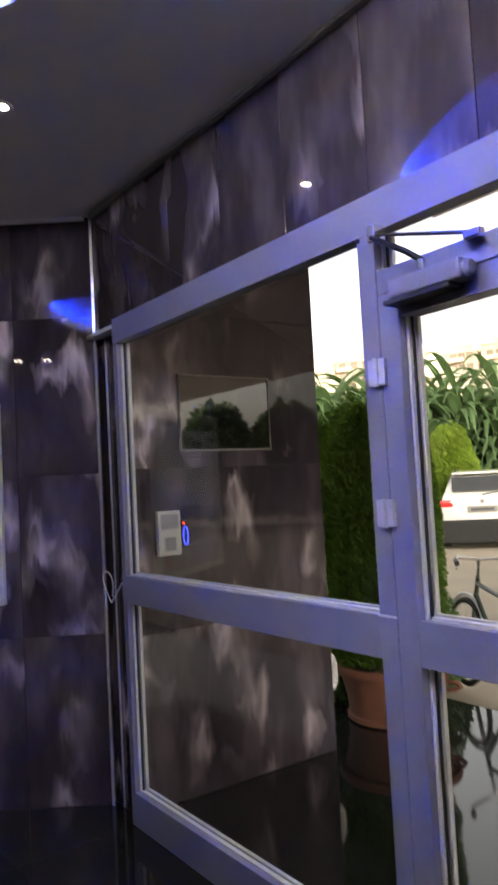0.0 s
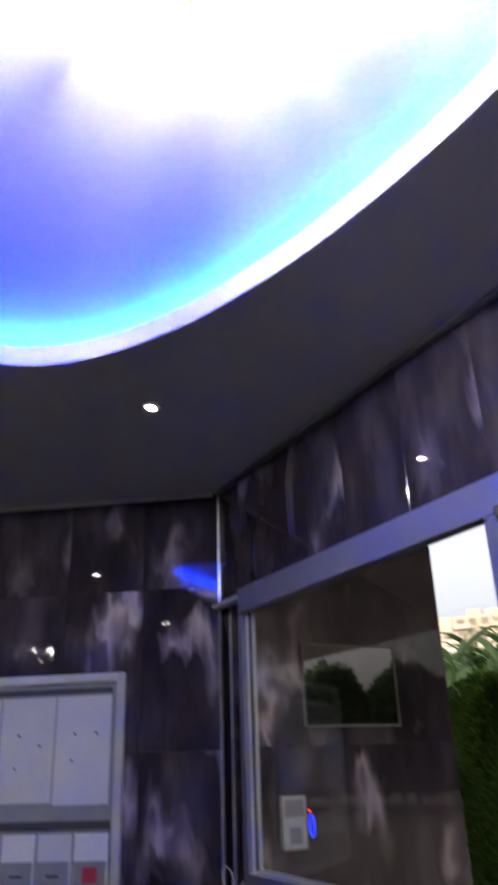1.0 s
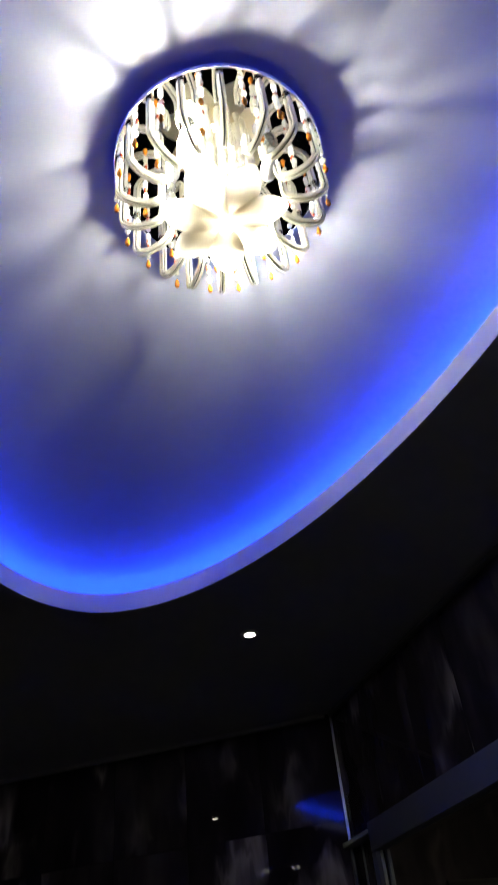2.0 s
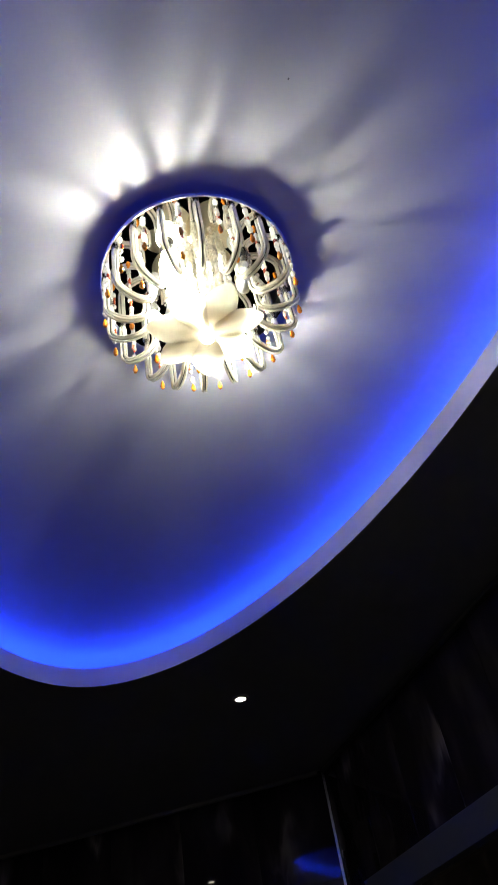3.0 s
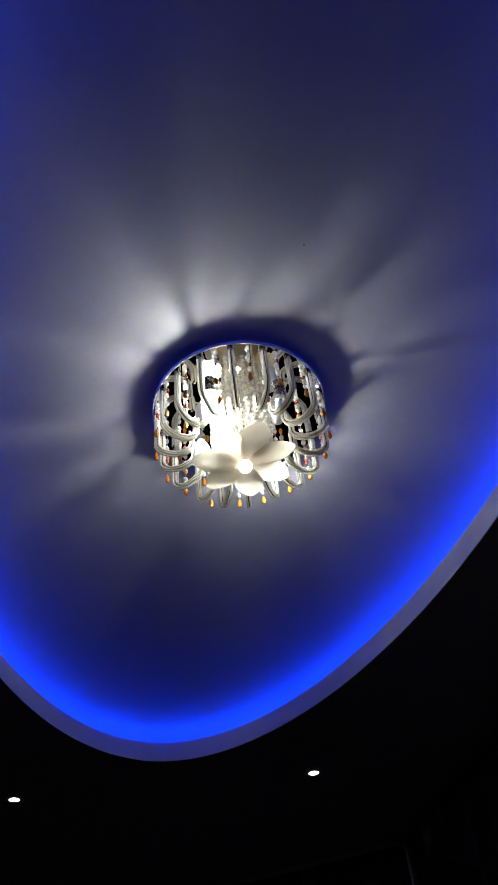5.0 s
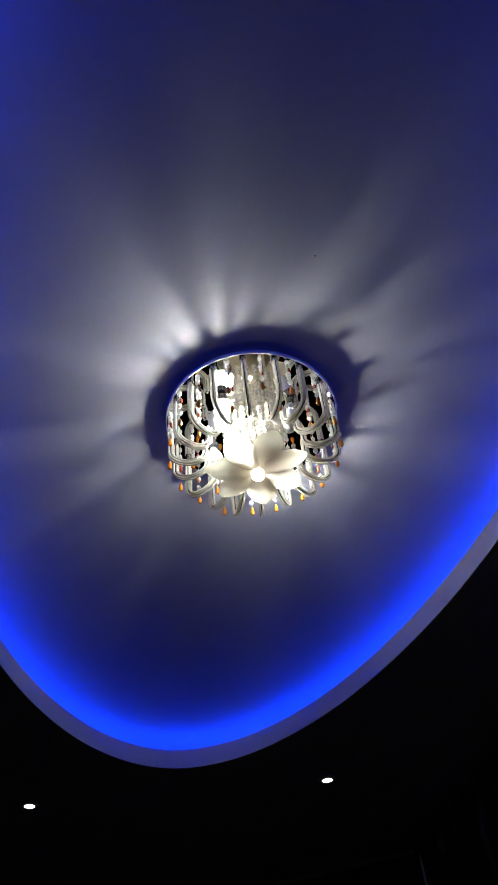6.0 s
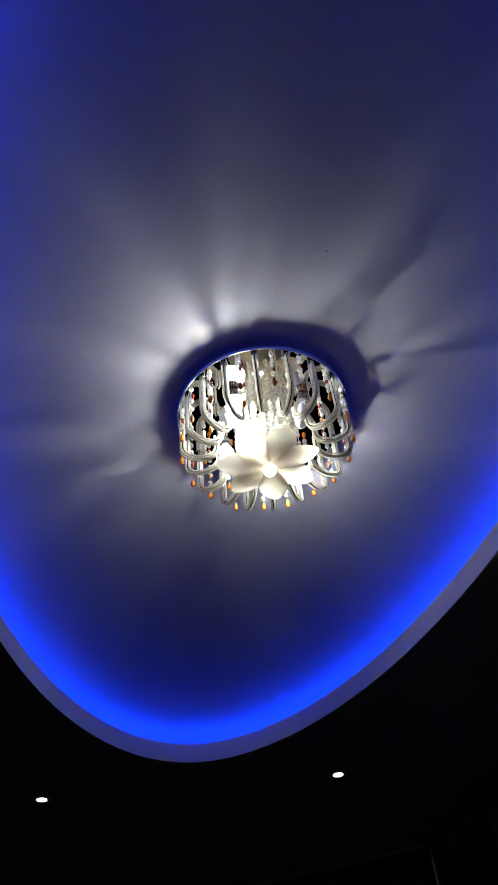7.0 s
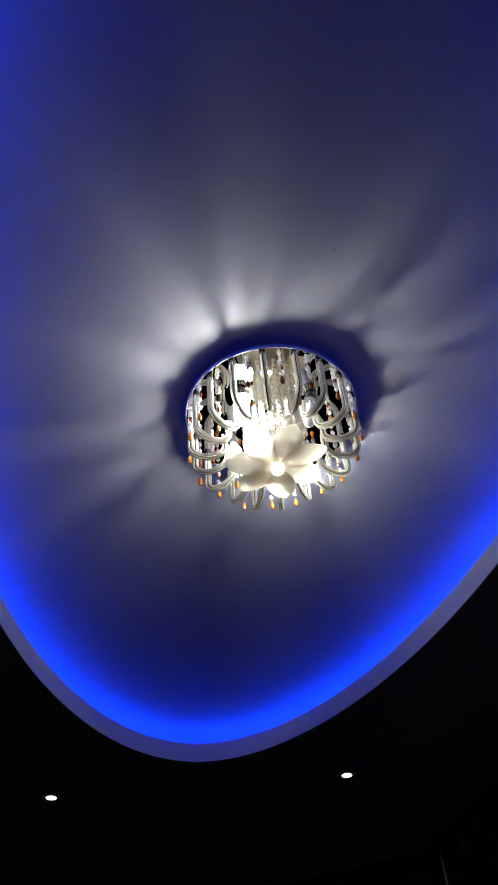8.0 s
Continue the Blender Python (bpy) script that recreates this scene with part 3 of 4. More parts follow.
lathe(bm, [(0.0, -0.014), (0.008, -0.014), (0.008, 0.0), (0.0, 0.0)], 10, Matrix.Translation((ro, 0, 0)))
clip_mesh = mesh_of("clip", bm, CHROME, True)
for k in range(NT):
    turn = pose(0, 0, 0, 0, 0, 360 * k / NT + 4 + random.uniform(-2, 2)) @ Matrix.Diagonal((1, 1, random.uniform(0.94, 1.05), 1))
    g = share("glass_loop", loop_mesh, chand, turn)
    share("core", core_mesh, g, None, "thin dark line inside the glass")
    share("clip", clip_mesh, g, None, "steel clip")


def bead(bm, c, r, facets=8):
    """A cut oval bead: a flat faceted lens with a raised table on both faces, turned at random."""
    turn = Matrix.Translation(c) @ pose(0, 0, 0, random.uniform(-18, 18), random.uniform(-12, 12), random.uniform(-40, 40)) @ pose(0, 0, 0, 90, 0, 0) @ Matrix.Diagonal((0.86, 1.08, 1, 1))
    lathe(bm, [(0.0, -r * 0.66), (r * 0.5, -r * 0.64), (r, -r * 0.16), (r, r * 0.16), (r * 0.5, r * 0.64), (0.0, r * 0.66)], facets, turn)


def string_mesh(name, sizes, step, material, first=-0.006, thread=True):
    """Cut beads on a thread, hanging from its top; a size of 0 leaves a gap for another bead."""
    bm = B()
    for i, size in enumerate(sizes):
        if size:
            bead(bm, Vector((random.uniform(-0.0012, 0.0012), random.uniform(-0.0012, 0.0012), first - step * (i + 0.5))), size * random.uniform(0.88, 1.1))
    if thread:
        sweep(bm, [(0, 0, 0), (0, 0, first - step * len(sizes))], 0.0006, 4)
    return mesh_of(name, bm, material)


WHITE, NONE = 0.0075, 0.0
strings = [string_mesh("bead_string", row, 0.0150, CRYSTAL) for row in ((WHITE, WHITE, NONE, WHITE, WHITE, WHITE), (WHITE, WHITE, WHITE, NONE, WHITE, WHITE), (WHITE, NONE, WHITE, WHITE, NONE, WHITE))]
reds = [string_mesh("red_bead_strand", (0.0052, 0.0050, 0.0046), 0.0085, RUBY, first, False) for first in (-0.033, -0.048)]
bm = B()
lathe(bm, [(0.0, 0.0), (0.0022, -0.001), (0.0055, -0.015), (0.0058, -0.020), (0.0035, -0.026), (0.0, -0.027)], 8)
drop_mesh = mesh_of("amber_drop", bm, AMBER, True)
for ring_r, shift, first, count in ((0.216, 10.0, -0.098, NT), (0.160, 6.0, -0.096, 9)):
    for k in range(count):
        ang = radians(360 * k / count + 4 + shift + random.uniform(-2, 2))
        at = pose(ring_r * math.cos(ang), ring_r * math.sin(ang), 0, 0, 0, math.degrees(ang) + 90)
        st = share("bead_string", strings[k % 3], chand, at)
        share("red_bead_strand", reds[k % 2], st, pose(0.003, 0.002, 0), "dark red beads")
        share("amber_drop", drop_mesh, st, pose(0, 0, first - random.uniform(0.0, 0.014)), "amber glass drop")
centre = [string_mesh("crystal_strand", (0.0088,) * 8, 0.0178, CRYSTAL) for k in range(3)]
for rr, n in ((0.028, 7), (0.050, 14), (0.072, 20)):
    for k in range(n):
        a = 2 * math.pi * k / n + rr * 40
        share("crystal_strand", centre[k % 3], chand, pose(rr * math.cos(a), rr * math.sin(a), -0.0075 * (k % 2), 0, 0, 37 * k))
# frosted flower
FZ = -0.184
part("flower_stem", sweep(B(), [(0, 0, 0), (0, 0, FZ - 0.010)], 0.006, 10), CHROME, chand, "steel stem")
bm = B()
nu, nv = 14, 9
grid = []
for i in range(nu):
    u = i / (nu - 1)
    half = 0.036 * math.sin(math.pi * (0.05 + 0.91 * u ** 1.12)) ** 0.62 + 0.001
    row = []
    for j in range(nv):
        v = 2 * j / (nv - 1) - 1
        r = 0.016 + 0.113 * u - 0.004 * v * v
        z = 0.010 * math.sin(math.pi * u) * -0.3 + 0.011 * u * u + 0.010 * v * v * math.sin(math.pi * u) + 0.0016 * math.sin(13 * v) * (0.4 + u)
        row.append(bm.verts.new((r, v * half, z)))
    grid.append(row)
for i in range(nu - 1):
    for j in range(nv - 1):
        bm.faces.new((grid[i][j], grid[i + 1][j], grid[i + 1][j + 1], grid[i][j + 1]))
bmesh.ops.solidify(bm, geom=list(bm.faces), thickness=0.0025)
petal_mesh = mesh_of("petal", bm, PETAL, True)
for k in range(7):
    share("petal", petal_mesh, chand, pose(0, 0, FZ + 0.003 * (k % 2), 4 * (-1) ** k, 0, -43 + 51.43 * k), "frosted glass petal")
part("flower_heart", ball(B(), (0, 0, FZ - 0.008), 0.016, 16, 10), HEART, chand, "round glowing opal heart", True)


# four energy-saving bulbs, two of them lit
def bulb(angle, lit):
    r = 0.123
    a = radians(angle)
    m = pose(r * math.cos(a), r * math.sin(a), 0, 0, 0, angle) @ pose(0, 0, -0.012, 0, 12, 0)
    socket = part("bulb_socket", lathe(B(), [(0.0, 0.008), (0.015, 0.008), (0.017, -0.008), (0.018, -0.015), (0.013, -0.017), (0.0, -0.017)], 20), CHROME, chand, "lamp socket", True, m)
    bm = B()
    n = 70
    if lit:
        sweep(bm, [(0.0185 * math.cos(8.0 * math.pi * i / n), 0.0185 * math.sin(8.0 * math.pi * i / n), -0.024 - 0.064 * i / n) for i in range(n + 1)], 0.0072, 8)
    else:
        lathe(bm, [(0.0, -0.026), (0.009, -0.027), (0.013, -0.04), (0.017, -0.058), (0.0175, -0.075), (0.013, -0.092), (0.006, -0.099), (0.0, -0.1)], 20)
    part("bulb", bm, lit or OPAL, socket, "glowing spiral bulb" if lit else "unlit opal bulb", True)


for ang, lit in ((-49, BULB), (45, None), (137, DIM_BULB), (-127, None)):
    bulb(ang, lit)
part("speck", ball(B(), (3.226 - LAMP[0], -1.288 - LAMP[1], UPPER - RIM - 0.001), 0.0018, 8, 5, 0.5), INK, upper, "", False, pose(LAMP[0], LAMP[1], RIM))

# ---- porch and outdoors ----
porch_wall = part("wall_porch", box(B(), -0.12, 0.194, 0.275, 1.268, -0.12, 3.675), MORTAR)
tagged(porch_wall, "dark marble side wall of the porch", "wall", kind="structure")
porch_floor = part("porch_floor", box(B(), -1.3, 7.0, 0.062, 2.45, -0.14, -0.003), GRANITE)
bm = box(B(), -0.6, 13.3, 0.012, 3.41, 3.68, 3.9)
# unseen wing, added to cut off the sky mirrored in the porch wall
box(bm, 2.6, 13.3, 3.4105, 8.0, 3.68, 3.9)
canopy = part("porch_canopy", bm, PLASTER)
tagged(canopy, "plain white soffit over the porch, with an added unseen wing that blocks sky", "canopy", kind="structure")
tagged(porch_floor, "polished dark granite floor of the porch", "floor", kind="structure")

case = empty("display_case", pose(0.2, 0.0, 0.0))
tagged(case, "shallow dark glazed display case in a thin dull frame", "display case")
part("glass", box(B(), 0.001, 0.012, 0.3475, 0.9025, 1.7005, 2.0755), BLACK_GLASS, case, "dark glossy glass")
for nm, y0, y1, z0, z1 in (("frame_side", 0.340, 0.347, 1.691, 2.083), ("frame_side", 0.903, 0.910, 1.691, 2.083), ("frame_top", 0.3475, 0.9025, 2.076, 2.083), ("frame_bottom", 0.3475, 0.9025, 1.691, 1.700)):
    part(nm, box(B(), 0.001, 0.016, y0, y1, z0, z1), CASE_FRAME, case, "thin dull metal frame")

intercom = empty("intercom", pose(0.2, 0.0, 0.0))
tagged(intercom, "white door intercom panel with a dark screen", "intercom")
part("body", box(B(), 0.001, 0.03, 0.183, 0.31, 1.182, 1.40, None, 0.006), PUTTY, intercom)
part("screen", box(B(), 0.0305, 0.032, 0.198, 0.295, 1.312, 1.382), GREY_PLASTIC, intercom, "dark screen")
part("speaker", box(B(), 0.0305, 0.032, 0.215, 0.28, 1.205, 1.272), GREY_PLASTIC, intercom, "grey speaker grille")
for k in range(5):
    part("slot", box(B(), 0.0322, 0.033, 0.22, 0.275, 1.212 + k * 0.012, 1.216 + k * 0.012), INK, intercom)
reader = empty("card_reader", pose(0.2, 0.0, 0.0))
tagged(reader, "narrow black card reader with a blue light outline", "card reader")
part("body", box(B(), 0.001, 0.016, 0.322, 0.362, 1.215, 1.345, None, 0.005), RUBBER, reader)
part("light_line", sweep(B(), [(0.018, 0.342 + 0.013 * math.cos(a), 1.272 + 0.045 * math.sin(a)) for a in [2 * math.pi * k / 20 for k in range(20)]], 0.0028, 6, True), BLUE_DIODE, reader, "glowing blue outline")
part("red_light", ball(B(), (0.018, 0.333, 1.333), 0.006), RED_DIODE, reader, "small red light")

pot = empty("planter", pose(0.02, 1.95, 0.001) @ Matrix.Diagonal((1.08, 1.08, 0.74, 1)))
tagged(pot, "large terracotta planter on the porch floor", "planter")
part("bowl", lathe(B(), [(0.0, 0.0), (0.275, 0.0), (0.288, 0.012), (0.288, 0.045), (0.272, 0.055), (0.285, 0.2), (0.318, 0.39), (0.345, 0.395), (0.355, 0.43), (0.35, 0.465), (0.325, 0.47), (0.31, 0.44), (0.0, 0.43)], 48), TERRACOTTA, pot, "", True)
part("soil", lathe(B(), [(0.0, 0.431), (0.305, 0.441), (0.2, 0.455), (0.0, 0.46)], 24), SOIL, pot)
part("handle", sweep(B(), [(0.31, 0.10, 0.33), (0.36, 0.12, 0.33), (0.372, 0.13, 0.30), (0.34, 0.12, 0.27), (0.30, 0.10, 0.26)], 0.018, 8), TERRACOTTA, pot, "", True)


def leaf_cloud(name, n, material, shape, size, droop=0.0, width=0.45):
    """Many small folded leaves; shape(u) gives a place and an outward way for each."""
    v, f = [], []
    for i in range(n):
        p, d = shape()
        d = (d + Vector([random.gauss(0, 0.45) for _ in range(3)]) + Vector((0, 0, -droop))).normalized()
        s = d.orthogonal().normalized()
        s = (s * math.cos(i * 2.4) + d.cross(s) * math.sin(i * 2.4)) * size * width * random.uniform(0.6, 1.2)
        ln = d * size * random.uniform(0.6, 1.4)
        k = len(v)
        v += [p - s * 0.3, p + ln * 0.5 + s, p + ln, p + ln * 0.5 - s]
        f.append((k, k + 1, k + 2, k + 3))
    me = bpy.data.meshes.new(name)
    me.from_pydata([tuple(x) for x in v], [], f)
    me.materials.append(material)
    return me


def blob(rx, ry, h, z0, pointed=0.5, shell=0.35):
    """Places in the outer part of an upright shrub, narrower to its top, with an uneven outline."""
    def one():
        z = random.random()
        a = random.uniform(0, 2 * math.pi)
        prof = (1 - z ** (3 + 5 * (pointed < 0.05))) ** 0.5 * (1 - pointed * z) * (0.75 + 0.25 * min(1, z * 6))
        lump = 1 + 0.14 * noise.noise(Vector((math.cos(a) * 2.2, math.sin(a) * 2.2, z * 4 + rx * 9)))
        k = (1 - shell * random.random() ** 2) * prof * lump
        return Vector((rx * k * math.cos(a), ry * k * math.sin(a), z0 + h * z * lump)), Vector((math.cos(a), math.sin(a), 0.7))
    return one


def shrub(name, label, at, rx, ry, h, z0, n, size, material, pointed, trunk_r=0.04):
    ob = empty(name, at)
    tagged(ob, label, "shrub")
    part("trunk", sweep(B(), [(0, 0, 0), (0.01, 0.01, z0 + h * 0.3), (0.0, 0.02, z0 + h * 0.7)], [trunk_r, trunk_r * 0.8, trunk_r * 0.3], 8), BARK, ob, "", True)
    share("crown", leaf_cloud("crown", n, material, blob(rx, ry, h, z0, pointed), size), ob)
    share("inner_crown", leaf_cloud("inner_crown", n // 5, material, blob(rx * 0.72, ry * 0.72, h * 0.92, z0, pointed, 0.6), size * 2.2, 0, 0.8), ob)
    return ob


shrub("thuja", "dense clipped green thuja growing in the terracotta planter", pose(-0.03, 1.88, 0.345), 0.44, 0.42, 1.60, 0.02, 42000, 0.024, LEAF_LIGHT, 0.03)
shrub("cone_shrub", "bright green cone-shaped garden shrub", pose(-9.46, 14.41, -0.2), 0.80, 0.80, 2.75, 0.15, 15000, 0.07, LEAF_MID, 0.06)
for i, (x, y, r, h) in enumerate(((-10.6, 13.6, 1.1, 1.6), (-9.2, 15.6, 1.2, 1.5), (-8.2, 16.4, 1.2, 1.6))):
    shrub("low_shrub", "low green garden shrub behind the car", pose(x, y, -0.1), r, r, h, 0.05, 4000, 0.10, LEAF_MID, 0.1)
for x, y, r, h in ((-0.62, 2.72, 0.5, 0.85), (-1.25, 2.35, 0.55, 1.0), (-0.55, 2.2, 0.4, 0.7)):
    shrub("garden_shrub", "dark green shrub in the bed beside the porch", pose(x, y, -0.12), r, r, h, 0.03, 6000, 0.035, LEAF_DARK, 0.1)


# broad-leaved plants behind
def broad_leaf_mesh(name, n, height):
    v, f = [], []
    for i in range(n):
        a = 2 * math.pi * i / n * 2.62 + random.uniform(-0.3, 0.3)
        base = Vector((random.uniform(-0.25, 0.25), random.uniform(-0.25, 0.25), height * random.uniform(0.1, 0.66)))
        out = Vector((math.cos(a), math.sin(a), 0))
        ln, wd = height * random.uniform(0.32, 0.62), height * random.uniform(0.016, 0.034)
        rise = random.uniform(0.7, 1.7)
        side = Vector((-math.sin(a), math.cos(a), 0))
        k0 = len(v)
        m = 9
        for j in range(m):
            u = j / (m - 1)
            p = base + out * ln * 0.75 * u + Vector((0, 0, ln * (rise * u - 1.25 * u * u)))
            w = wd * math.sin(math.pi * min(0.97, 0.05 + u) ** 0.8) * (1 + 0.25 * math.sin(j * 5 + i))
            dip = Vector((0, 0, -0.35 * w))
            v += [p - side * w + dip, p, p + side * w + dip]
        for j in range(m - 1):
            for q in (0, 1):
                f.append((k0 + 3 * j + q, k0 + 3 * j + q + 1, k0 + 3 * j + q + 4, k0 + 3 * j + q + 3))
    me = bpy.data.meshes.new(name)
    me.from_pydata([tuple(x) for x in v], [], f)
    me.materials.append(LEAF_DARK)
    return me


crowns = [broad_leaf_mesh("leaves", 64, 4.4) for _ in range(3)]
trunk = mesh_of("trunk", sweep(B(), [(0, 0, 0), (0.05, 0.0, 1.0), (0.0, 0.05, 2.6)], [0.13, 0.1, 0.05], 8), BARK, True)
for i in range(46):
    t = i / 45
    far = random.uniform(-1.5, 3.0)
    x = -15.6 + 6.2 * t - 0.6 * far
    y = 13.4 + 5.6 * t + 0.8 * far
    tree = empty("broad_leaved_plant", pose(x, y, -0.1, 0, 0, random.uniform(0, 360)) @ Matrix.Scale(random.uniform(0.85, 1.35), 4))
    tagged(tree, "tall dark green broad-leaved garden plant", "plant", "row of plants behind the car park")
    share("trunk", trunk, tree)
    share("leaves", crowns[i % 3], tree)

for i in range(16):
    tree = shrub("garden_tree", "round dark green tree along the forecourt", pose(17.5 + 1.07 * i + random.uniform(-0.4, 0.4), 21.0 - 0.96 * i + random.uniform(-0.8, 0.8), -0.1),
                 random.uniform(1.5, 2.0), random.uniform(1.5, 2.0), random.uniform(3.7, 4.5), 0.4, 3600, 0.24, LEAF_DARK, 0.12, 0.09)
    tagged(tree, "round dark green tree along the forecourt", "tree", "row of trees along the forecourt")

# parked car, its tail towards the entrance
car = empty("car", pose(-7.16, 12.51, -0.22, 0, 0, 37) @ Matrix.Scale(1.1, 4))
tagged(car, "white parked sport utility car with tinted rear glass", "car")
bm = B()
sections = [(0.0, 0.80, 0.42, 0.95), (0.06, 0.87, 0.36, 1.02), (0.5, 0.90, 0.30, 1.04), (2.2, 0.91, 0.28, 1.02), (3.4, 0.90, 0.30, 0.98), (4.2, 0.84, 0.36, 0.86), (4.45, 0.66, 0.42, 0.74)]
rows = []
for y, w, zl, zh in sections:
    rows.append([bm.verts.new(p) for p in ((-w * 0.92, y, zl), (-w, y, zl + 0.16), (-w, y, zh - 0.14), (-w * 0.95, y, zh), (w * 0.95, y, zh), (w, y, zh - 0.14), (w, y, zl + 0.16), (w * 0.92, y, zl))])
for a, b in zip(rows, rows[1:]):
    for i in range(8):
        bm.faces.new((a[i], a[(i + 1) % 8], b[(i + 1) % 8], b[i]))
bm.faces.new(rows[0])
bm.faces.new(rows[-1][::-1])
part("body", bm, CAR_PAINT, car, "white painted body", True)
bm = B()
cab = [(0.08, 0.86, 0.99), (0.26, 0.76, 1.24), (0.46, 0.63, 1.53), (0.9, 0.60, 1.63), (1.9, 0.60, 1.61), (2.9, 0.78, 1.0)]
rows = [[bm.verts.new((-w, y, 0.98)), bm.verts.new((-w * 0.98, y, z - 0.05)), bm.verts.new((-w * 0.9, y, z)), bm.verts.new((w * 0.9, y, z)), bm.verts.new((w * 0.98, y, z - 0.05)), bm.verts.new((w, y, 0.98))] for y, w, z in cab]
for a, b in zip(rows, rows[1:]):
    for i in range(5):
        bm.faces.new((a[i], a[i + 1], b[i + 1], b[i]))
part("cabin", bm, CAR_PAINT, car, "white roof and pillars", True)
slope = pose(0, 0.235, 1.30, -30, 0, 0)
part("rear_window", box(B(), -0.59, 0.59, -0.03, 0.01, -0.12, 0.22, slope, 0.012), CAR_GLASS, car, "dark tinted rear window")
part("roof_spoiler", box(B(), -0.58, 0.58, 0.26, 0.6, 1.56, 1.60, None, 0.015), CAR_PAINT, car, "white roof spoiler")
part("rear_wiper", sweep(B(), [(0.0, 0.12, 1.12), (0.2, 0.135, 1.16), (0.38, 0.14, 1.17)], 0.012, 6), CAR_TRIM, car)
for sx in (-1, 1):
    part("tail_light", box(B(), sx * 0.72 - 0.15, sx * 0.72 + 0.15, -0.03, 0.2, 0.88, 1.04, None, 0.06), TAIL_RED, car, "red tail light")
    part("roof_rail", sweep(B(), [(sx * 0.52, 0.7, 1.60), (sx * 0.52, 0.85, 1.67), (sx * 0.52, 1.8, 1.66), (sx * 0.52, 1.95, 1.58)], 0.018, 6), CAR_TRIM, car)
    part("side_window", box(B(), sx * 0.598 - 0.012, sx * 0.598 + 0.012, 0.9, 1.85, 1.06, 1.46, None, 0.01), CAR_GLASS, car, "dark side window")
# real bumper, but its height and deep black also stand in for shadow
part("bumper", box(B(), -0.87, 0.87, -0.06, 0.3, 0.14, 0.62, None, 0.05), CAR_TRIM, car, "black lower bumper, made taller to take in its shadow")
part("chrome_badge", lathe(B(), [(0.0, 0), (0.05, 0), (0.05, 0.02), (0.0, 0.02)], 6, pose(0, -0.01, 0.99, 90, 0, 0)), CHROME, car)
nplate = part("number_plate", box(B(), -0.30, 0.30, -0.025, 0.0, 0.76, 0.90, None, 0.004), PLATE, car, "number plate")
part("plate_bar", box(B(), -0.23, 0.23, -0.028, -0.0255, 0.80, 0.86), INK, nplate)
bm = B()
lathe(bm, [(0.20, -0.1), (0.31, -0.11), (0.335, -0.08), (0.335, 0.08), (0.31, 0.11), (0.20, 0.1)], 28, pose(0, 0, 0, 0, 90, 0))
tyre_mesh = mesh_of("tyre", bm, TYRE, True)
bm = B()
lathe(bm, [(0.0, -0.09), (0.05, -0.095), (0.19, -0.08), (0.199, -0.095), (0.199, 0.095), (0.19, 0.08), (0.05, 0.095), (0.0, 0.09)], 24, pose(0, 0, 0, 0, 90, 0))
rim_mesh = mesh_of("rim", bm, STEEL_GREY, True)
for sx in (-0.80, 0.80):
    for y in (0.85, 3.5):
        wheel = empty("wheel", pose(sx, y, 0.336))
        wheel.parent = car
        share("tyre", tyre_mesh, wheel)
        share("rim", rim_mesh, wheel)

# bicycle leaning beside the porch
bike = empty("bicycle", pose(0.10, 2.86, -0.12, 0, 5, 62))
tagged(bike, "dark parked bicycle with a rack and a white mudguard", "bicycle")
for y in (-0.52, 0.52):
    wheel = empty("wheel", pose(0, y, 0.34))
    wheel.parent = bike
    ring = [(0, 0.315 * math.cos(2 * math.pi * k / 36), 0.315 * math.sin(2 * math.pi * k / 36)) for k in range(36)]
    part("tyre", sweep(B(), ring, 0.02, 8, True), TYRE, wheel, "", True)
    part("rim", sweep(B(), [(0, 0.92 * p[1], 0.92 * p[2]) for p in ring], 0.008, 6, True), CHROME, wheel, "", True)
    for k in range(12):
        a = 2 * math.pi * k / 12
        part("spoke", sweep(B(), [(0.02 * (-1) ** k, 0, 0), (0, 0.29 * math.cos(a), 0.29 * math.sin(a))], 0.0016, 4), CHROME, wheel)
    part("mudguard", sweep(B(), [(0, 0.36 * math.cos(a), 0.36 * math.sin(a)) for a in [0.3 + 0.2 * k for k in range(13)]], 0.016, 6), HOSE if y > 0 else CAR_TRIM, wheel, "white mudguard" if y > 0 else "black mudguard", True)
for nm, pp in (("top_tube", [(0, 0.34, 0.80), (0, -0.15, 0.74)]), ("down_tube", [(0, 0.36, 0.72), (0, -0.05, 0.32)]), ("seat_tube", [(0, -0.05, 0.32), (0, -0.19, 0.86)]),
               ("chain_stay", [(0, -0.05, 0.32), (0.05, -0.52, 0.34)]), ("seat_stay", [(0, -0.16, 0.74), (0.05, -0.52, 0.34)]), ("fork", [(0, 0.33, 0.86), (0.04, 0.52, 0.34)])):
    part(nm, sweep(B(), pp, 0.018, 8), FRAME_PAINT, bike, "", True)
part("handlebar", sweep(B(), [(-0.27, 0.12, 0.98), (-0.2, 0.26, 1.0), (0.0, 0.32, 0.98), (0.2, 0.26, 1.0), (0.27, 0.12, 0.98)], 0.013, 8), CHROME, bike, "curved steel handlebar", True)
part("stem", sweep(B(), [(0, 0.33, 0.84), (0, 0.32, 0.99)], 0.015, 8), CHROME, bike)
for sx in (-1, 1):
    part("grip", sweep(B(), [(sx * 0.255, 0.15, 0.985), (sx * 0.285, 0.06, 0.97)], 0.019, 8), RUBBER, bike)
    part("brake_lever", sweep(B(), [(sx * 0.2, 0.24, 1.0), (sx * 0.22, 0.2, 0.95), (sx * 0.27, 0.1, 0.93)], 0.007, 6), CHROME, bike)
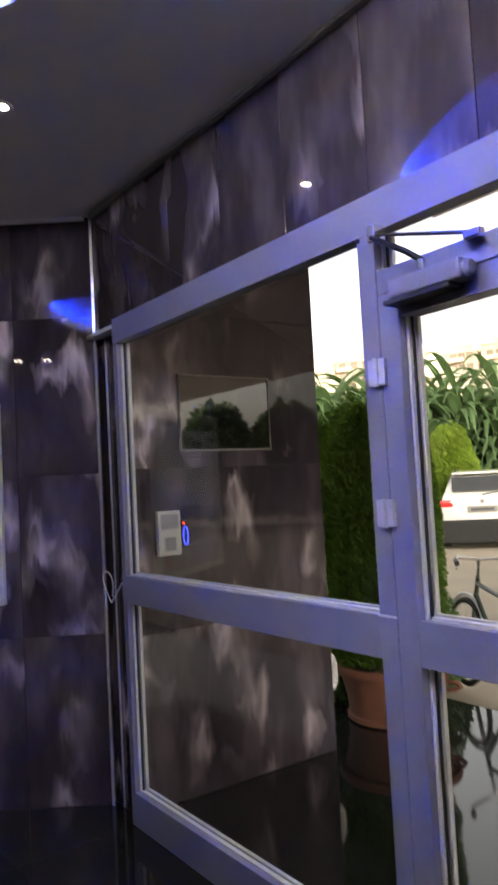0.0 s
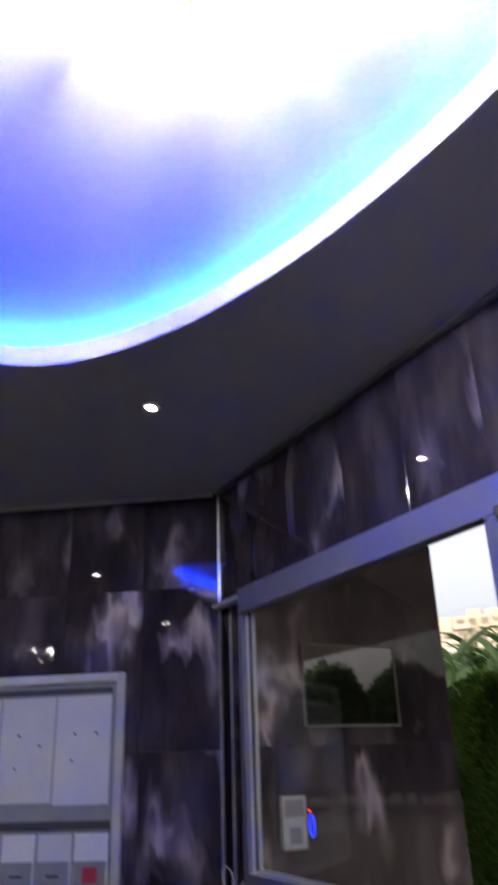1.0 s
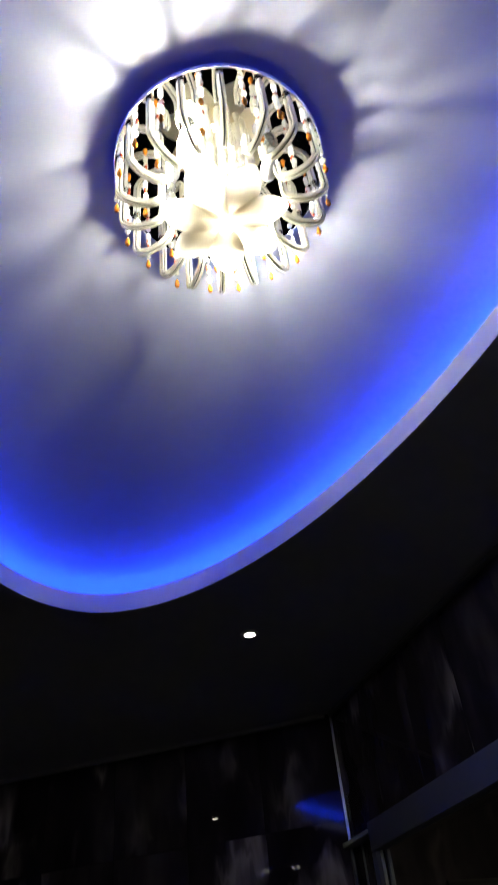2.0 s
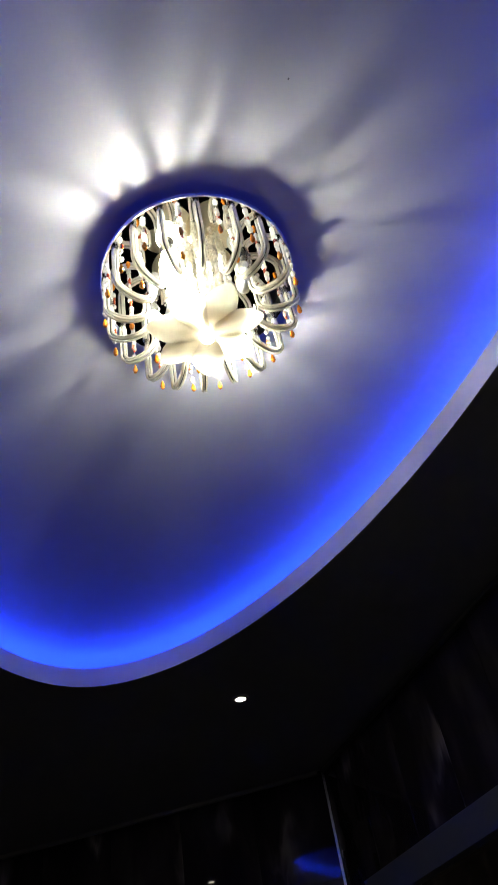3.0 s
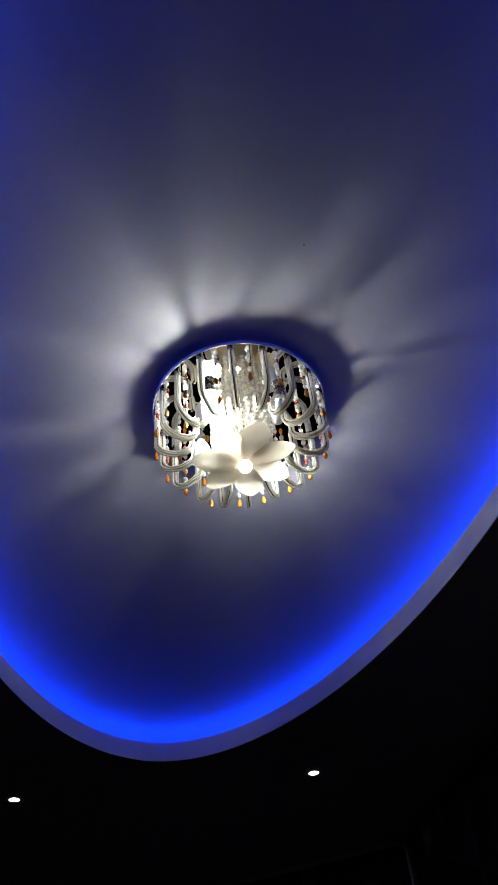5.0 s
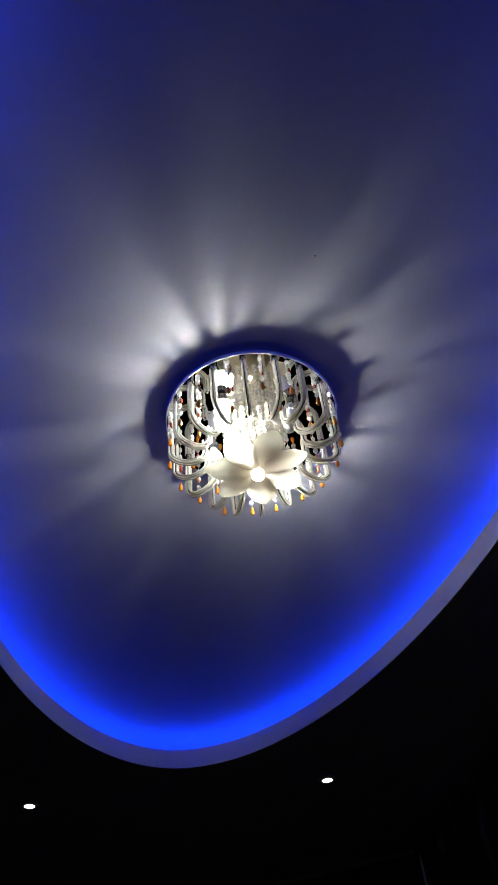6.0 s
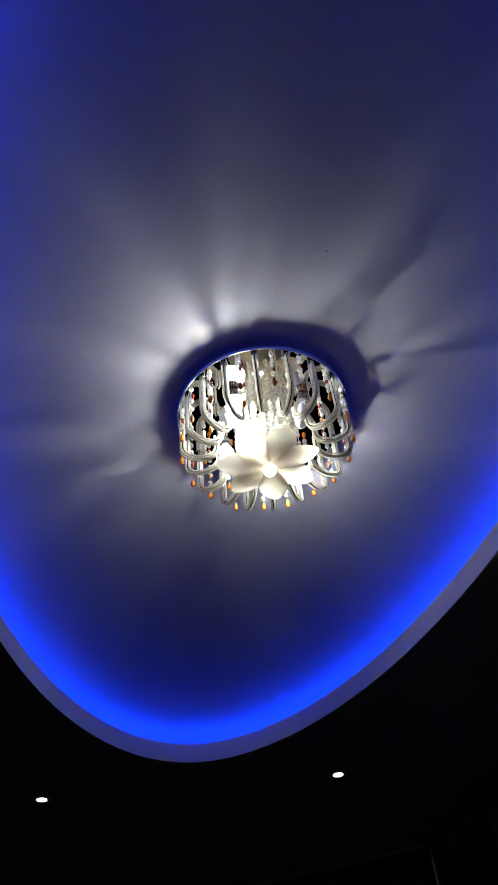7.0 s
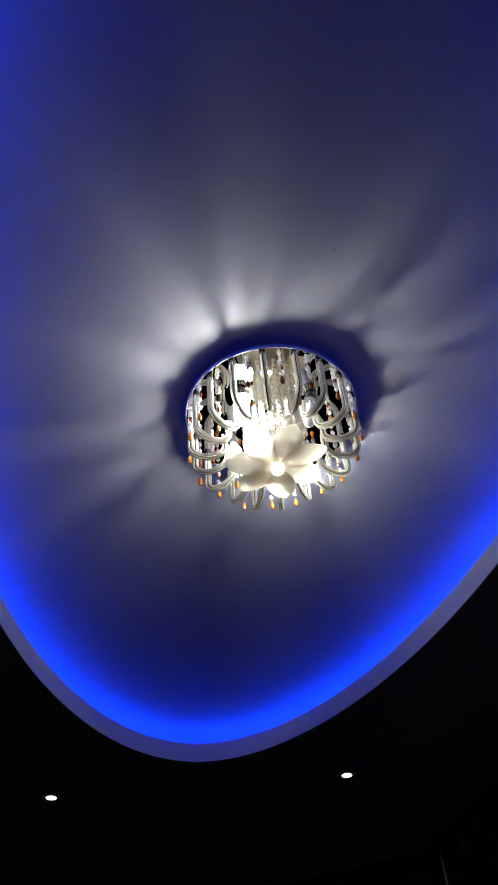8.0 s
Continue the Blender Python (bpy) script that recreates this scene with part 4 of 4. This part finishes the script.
part("saddle", lathe(B(), [(0.0, 0.0), (0.06, 0.0), (0.10, 0.02), (0.08, 0.05), (0.0, 0.06)], 20, pose(0, -0.2, 0.86) @ Matrix.Diagonal((0.8, 1.4, 1, 1))), RUBBER, bike, "", True)
part("rack", box(B(), -0.07, 0.07, -0.72, -0.25, 0.70, 0.715, None, 0.004), CAR_TRIM, bike)

elbow = part("pipe_elbow", sweep(B(), [(0.165, 1.269, 0.33), (0.165, 1.295, 0.33), (0.165, 1.312, 0.36), (0.165, 1.312, 0.46), (0.165, 1.295, 0.50), (0.165, 1.269, 0.51)], 0.020, 10), HOSE, None, smooth=True)
tagged(elbow, "short white pipe bend on the end of the porch wall", "pipe")

# ground, one sheet that rises to a hillside far off
n = 60
v, f = [], []
for i in range(n + 1):
    for j in range(n + 1):
        r = 0.3 + 900 * (i / n) ** 3.2
        a = 2 * math.pi * j / n
        x, y = r * math.cos(a), 2 + r * math.sin(a)
        along = (-0.66 * x + 0.75 * y)
        h = max(0.0, min(1.0, (along - 70) / 90))
        v.append((x, y, -0.15 + 0.03 * (4 < r < 8) - 0.07 * min(1.0, max(0.0, r - 6) / 8) + 15 * h * h * (3 - 2 * h) + (0.8 * noise.noise(Vector((x / 20, y / 20, 0))) if along > 70 else 0)))
for i in range(n):
    for j in range(n):
        f.append((i * (n + 1) + j, i * (n + 1) + j + 1, (i + 1) * (n + 1) + j + 1, (i + 1) * (n + 1) + j))
me = bpy.data.meshes.new("ground")
me.from_pydata(v, [], f)
me.materials.append(PAVING)
ground = new("ground", me)
tagged(ground, "sandy paved ground outside the entrance", "ground", kind="structure")

# pale apartment blocks on the hillside
win_mesh = mesh_of("window", box(B(), -0.75, 0.75, -0.12, 0.1, -0.8, 0.8), FAR_GLASS)
for i in range(24):
    t = i / 23
    d = 150 + 22 * (i % 3)
    ang = radians(121.5 + 20.5 * (1 - t))
    x, y = 3.4 + d * math.cos(ang), -1.5 + d * math.sin(ang)
    wide, deep, floors = random.uniform(6.5, 9.5), 10.0, 3 + (i * 5) % 3
    base = 12.0 + 3.6 * (i % 3)
    hgt = floors * 2.7 + random.uniform(-0.8, 1.0)
    house = empty("apartment_block", pose(x, y, base, 0, 0, math.degrees(ang) - 90 + random.uniform(-25, 25)))
    tagged(house, "pale beige flat-roofed apartment block on the hillside", "building", "hillside apartment blocks")
    part("wall", box(B(), -wide / 2, wide / 2, 0, deep, -6, hgt), STUCCO, house)
    roof = part("roof", box(B(), -wide / 2 - 0.3, wide / 2 + 0.3, -0.3, deep + 0.3, hgt + 0.01, hgt + 0.5), ROOFING, house)
    part("stair_head", box(B(), -1.6, 1.4, 3, 6, hgt + 0.51, hgt + 2.4), STUCCO, roof)
    for fl in range(floors):
        part("balcony", box(B(), -wide / 2 + 0.6, -wide / 2 + 4.2, -1.2, -0.01, fl * 2.7 + 0.1, fl * 2.7 + 1.1), ROOFING, house)
        for k in range(3):
            share("window", win_mesh, house, pose(-wide / 2 + 1.9 + k * (wide - 3.4) / 2, -0.0, fl * 2.7 + 1.6))

# ---- wall and floor pieces ----
kind = {}


def tile(parent, w, h, m, material=None, d=0.0075):
    key = (round(w, 4), round(h, 4), (material or MARBLE).name)
    if key not in kind:
        kind[key] = slab_mesh("tile", w, h, d, material or MARBLE)
    return share("tile", kind[key], parent, m)


GAP = 0.0025
for z0, z1 in zip(COURSE, COURSE[1:]):
    for k in range(7):
        tile(wall_left, 0.41 - GAP, z1 - z0 - GAP, pose(0.205 + 0.41 * k, 0, (z0 + z1) / 2))
flip = pose(0, 0, 0, 0, 0, 180)
for k in range(14):
    tile(wall_door, 0.385 - GAP, CEIL - HEAD1 - GAP, pose(0.1925 + 0.385 * k, 0, (HEAD1 + CEIL) / 2) @ flip)
# slabs of the porch wall look towards +x
for z0, z1 in zip((0.0, 0.816, 1.609, 2.40), (0.816, 1.609, 2.40, 3.19)):
    tile(porch_wall, 1.19 - GAP, z1 - z0 - GAP, pose(0.2, 0.673, (z0 + z1) / 2, 0, 0, -90), None, 0.0055)
lay = pose(0, 0, 0, 90, 0, 0)
for i in range(18):
    for j in range(7):
        tile(floor, 0.6 - GAP, 0.6 - GAP, pose(-2.42 + 0.6 * i, -0.27 - 0.6 * j, 0) @ lay, GRANITE, 0.0055)
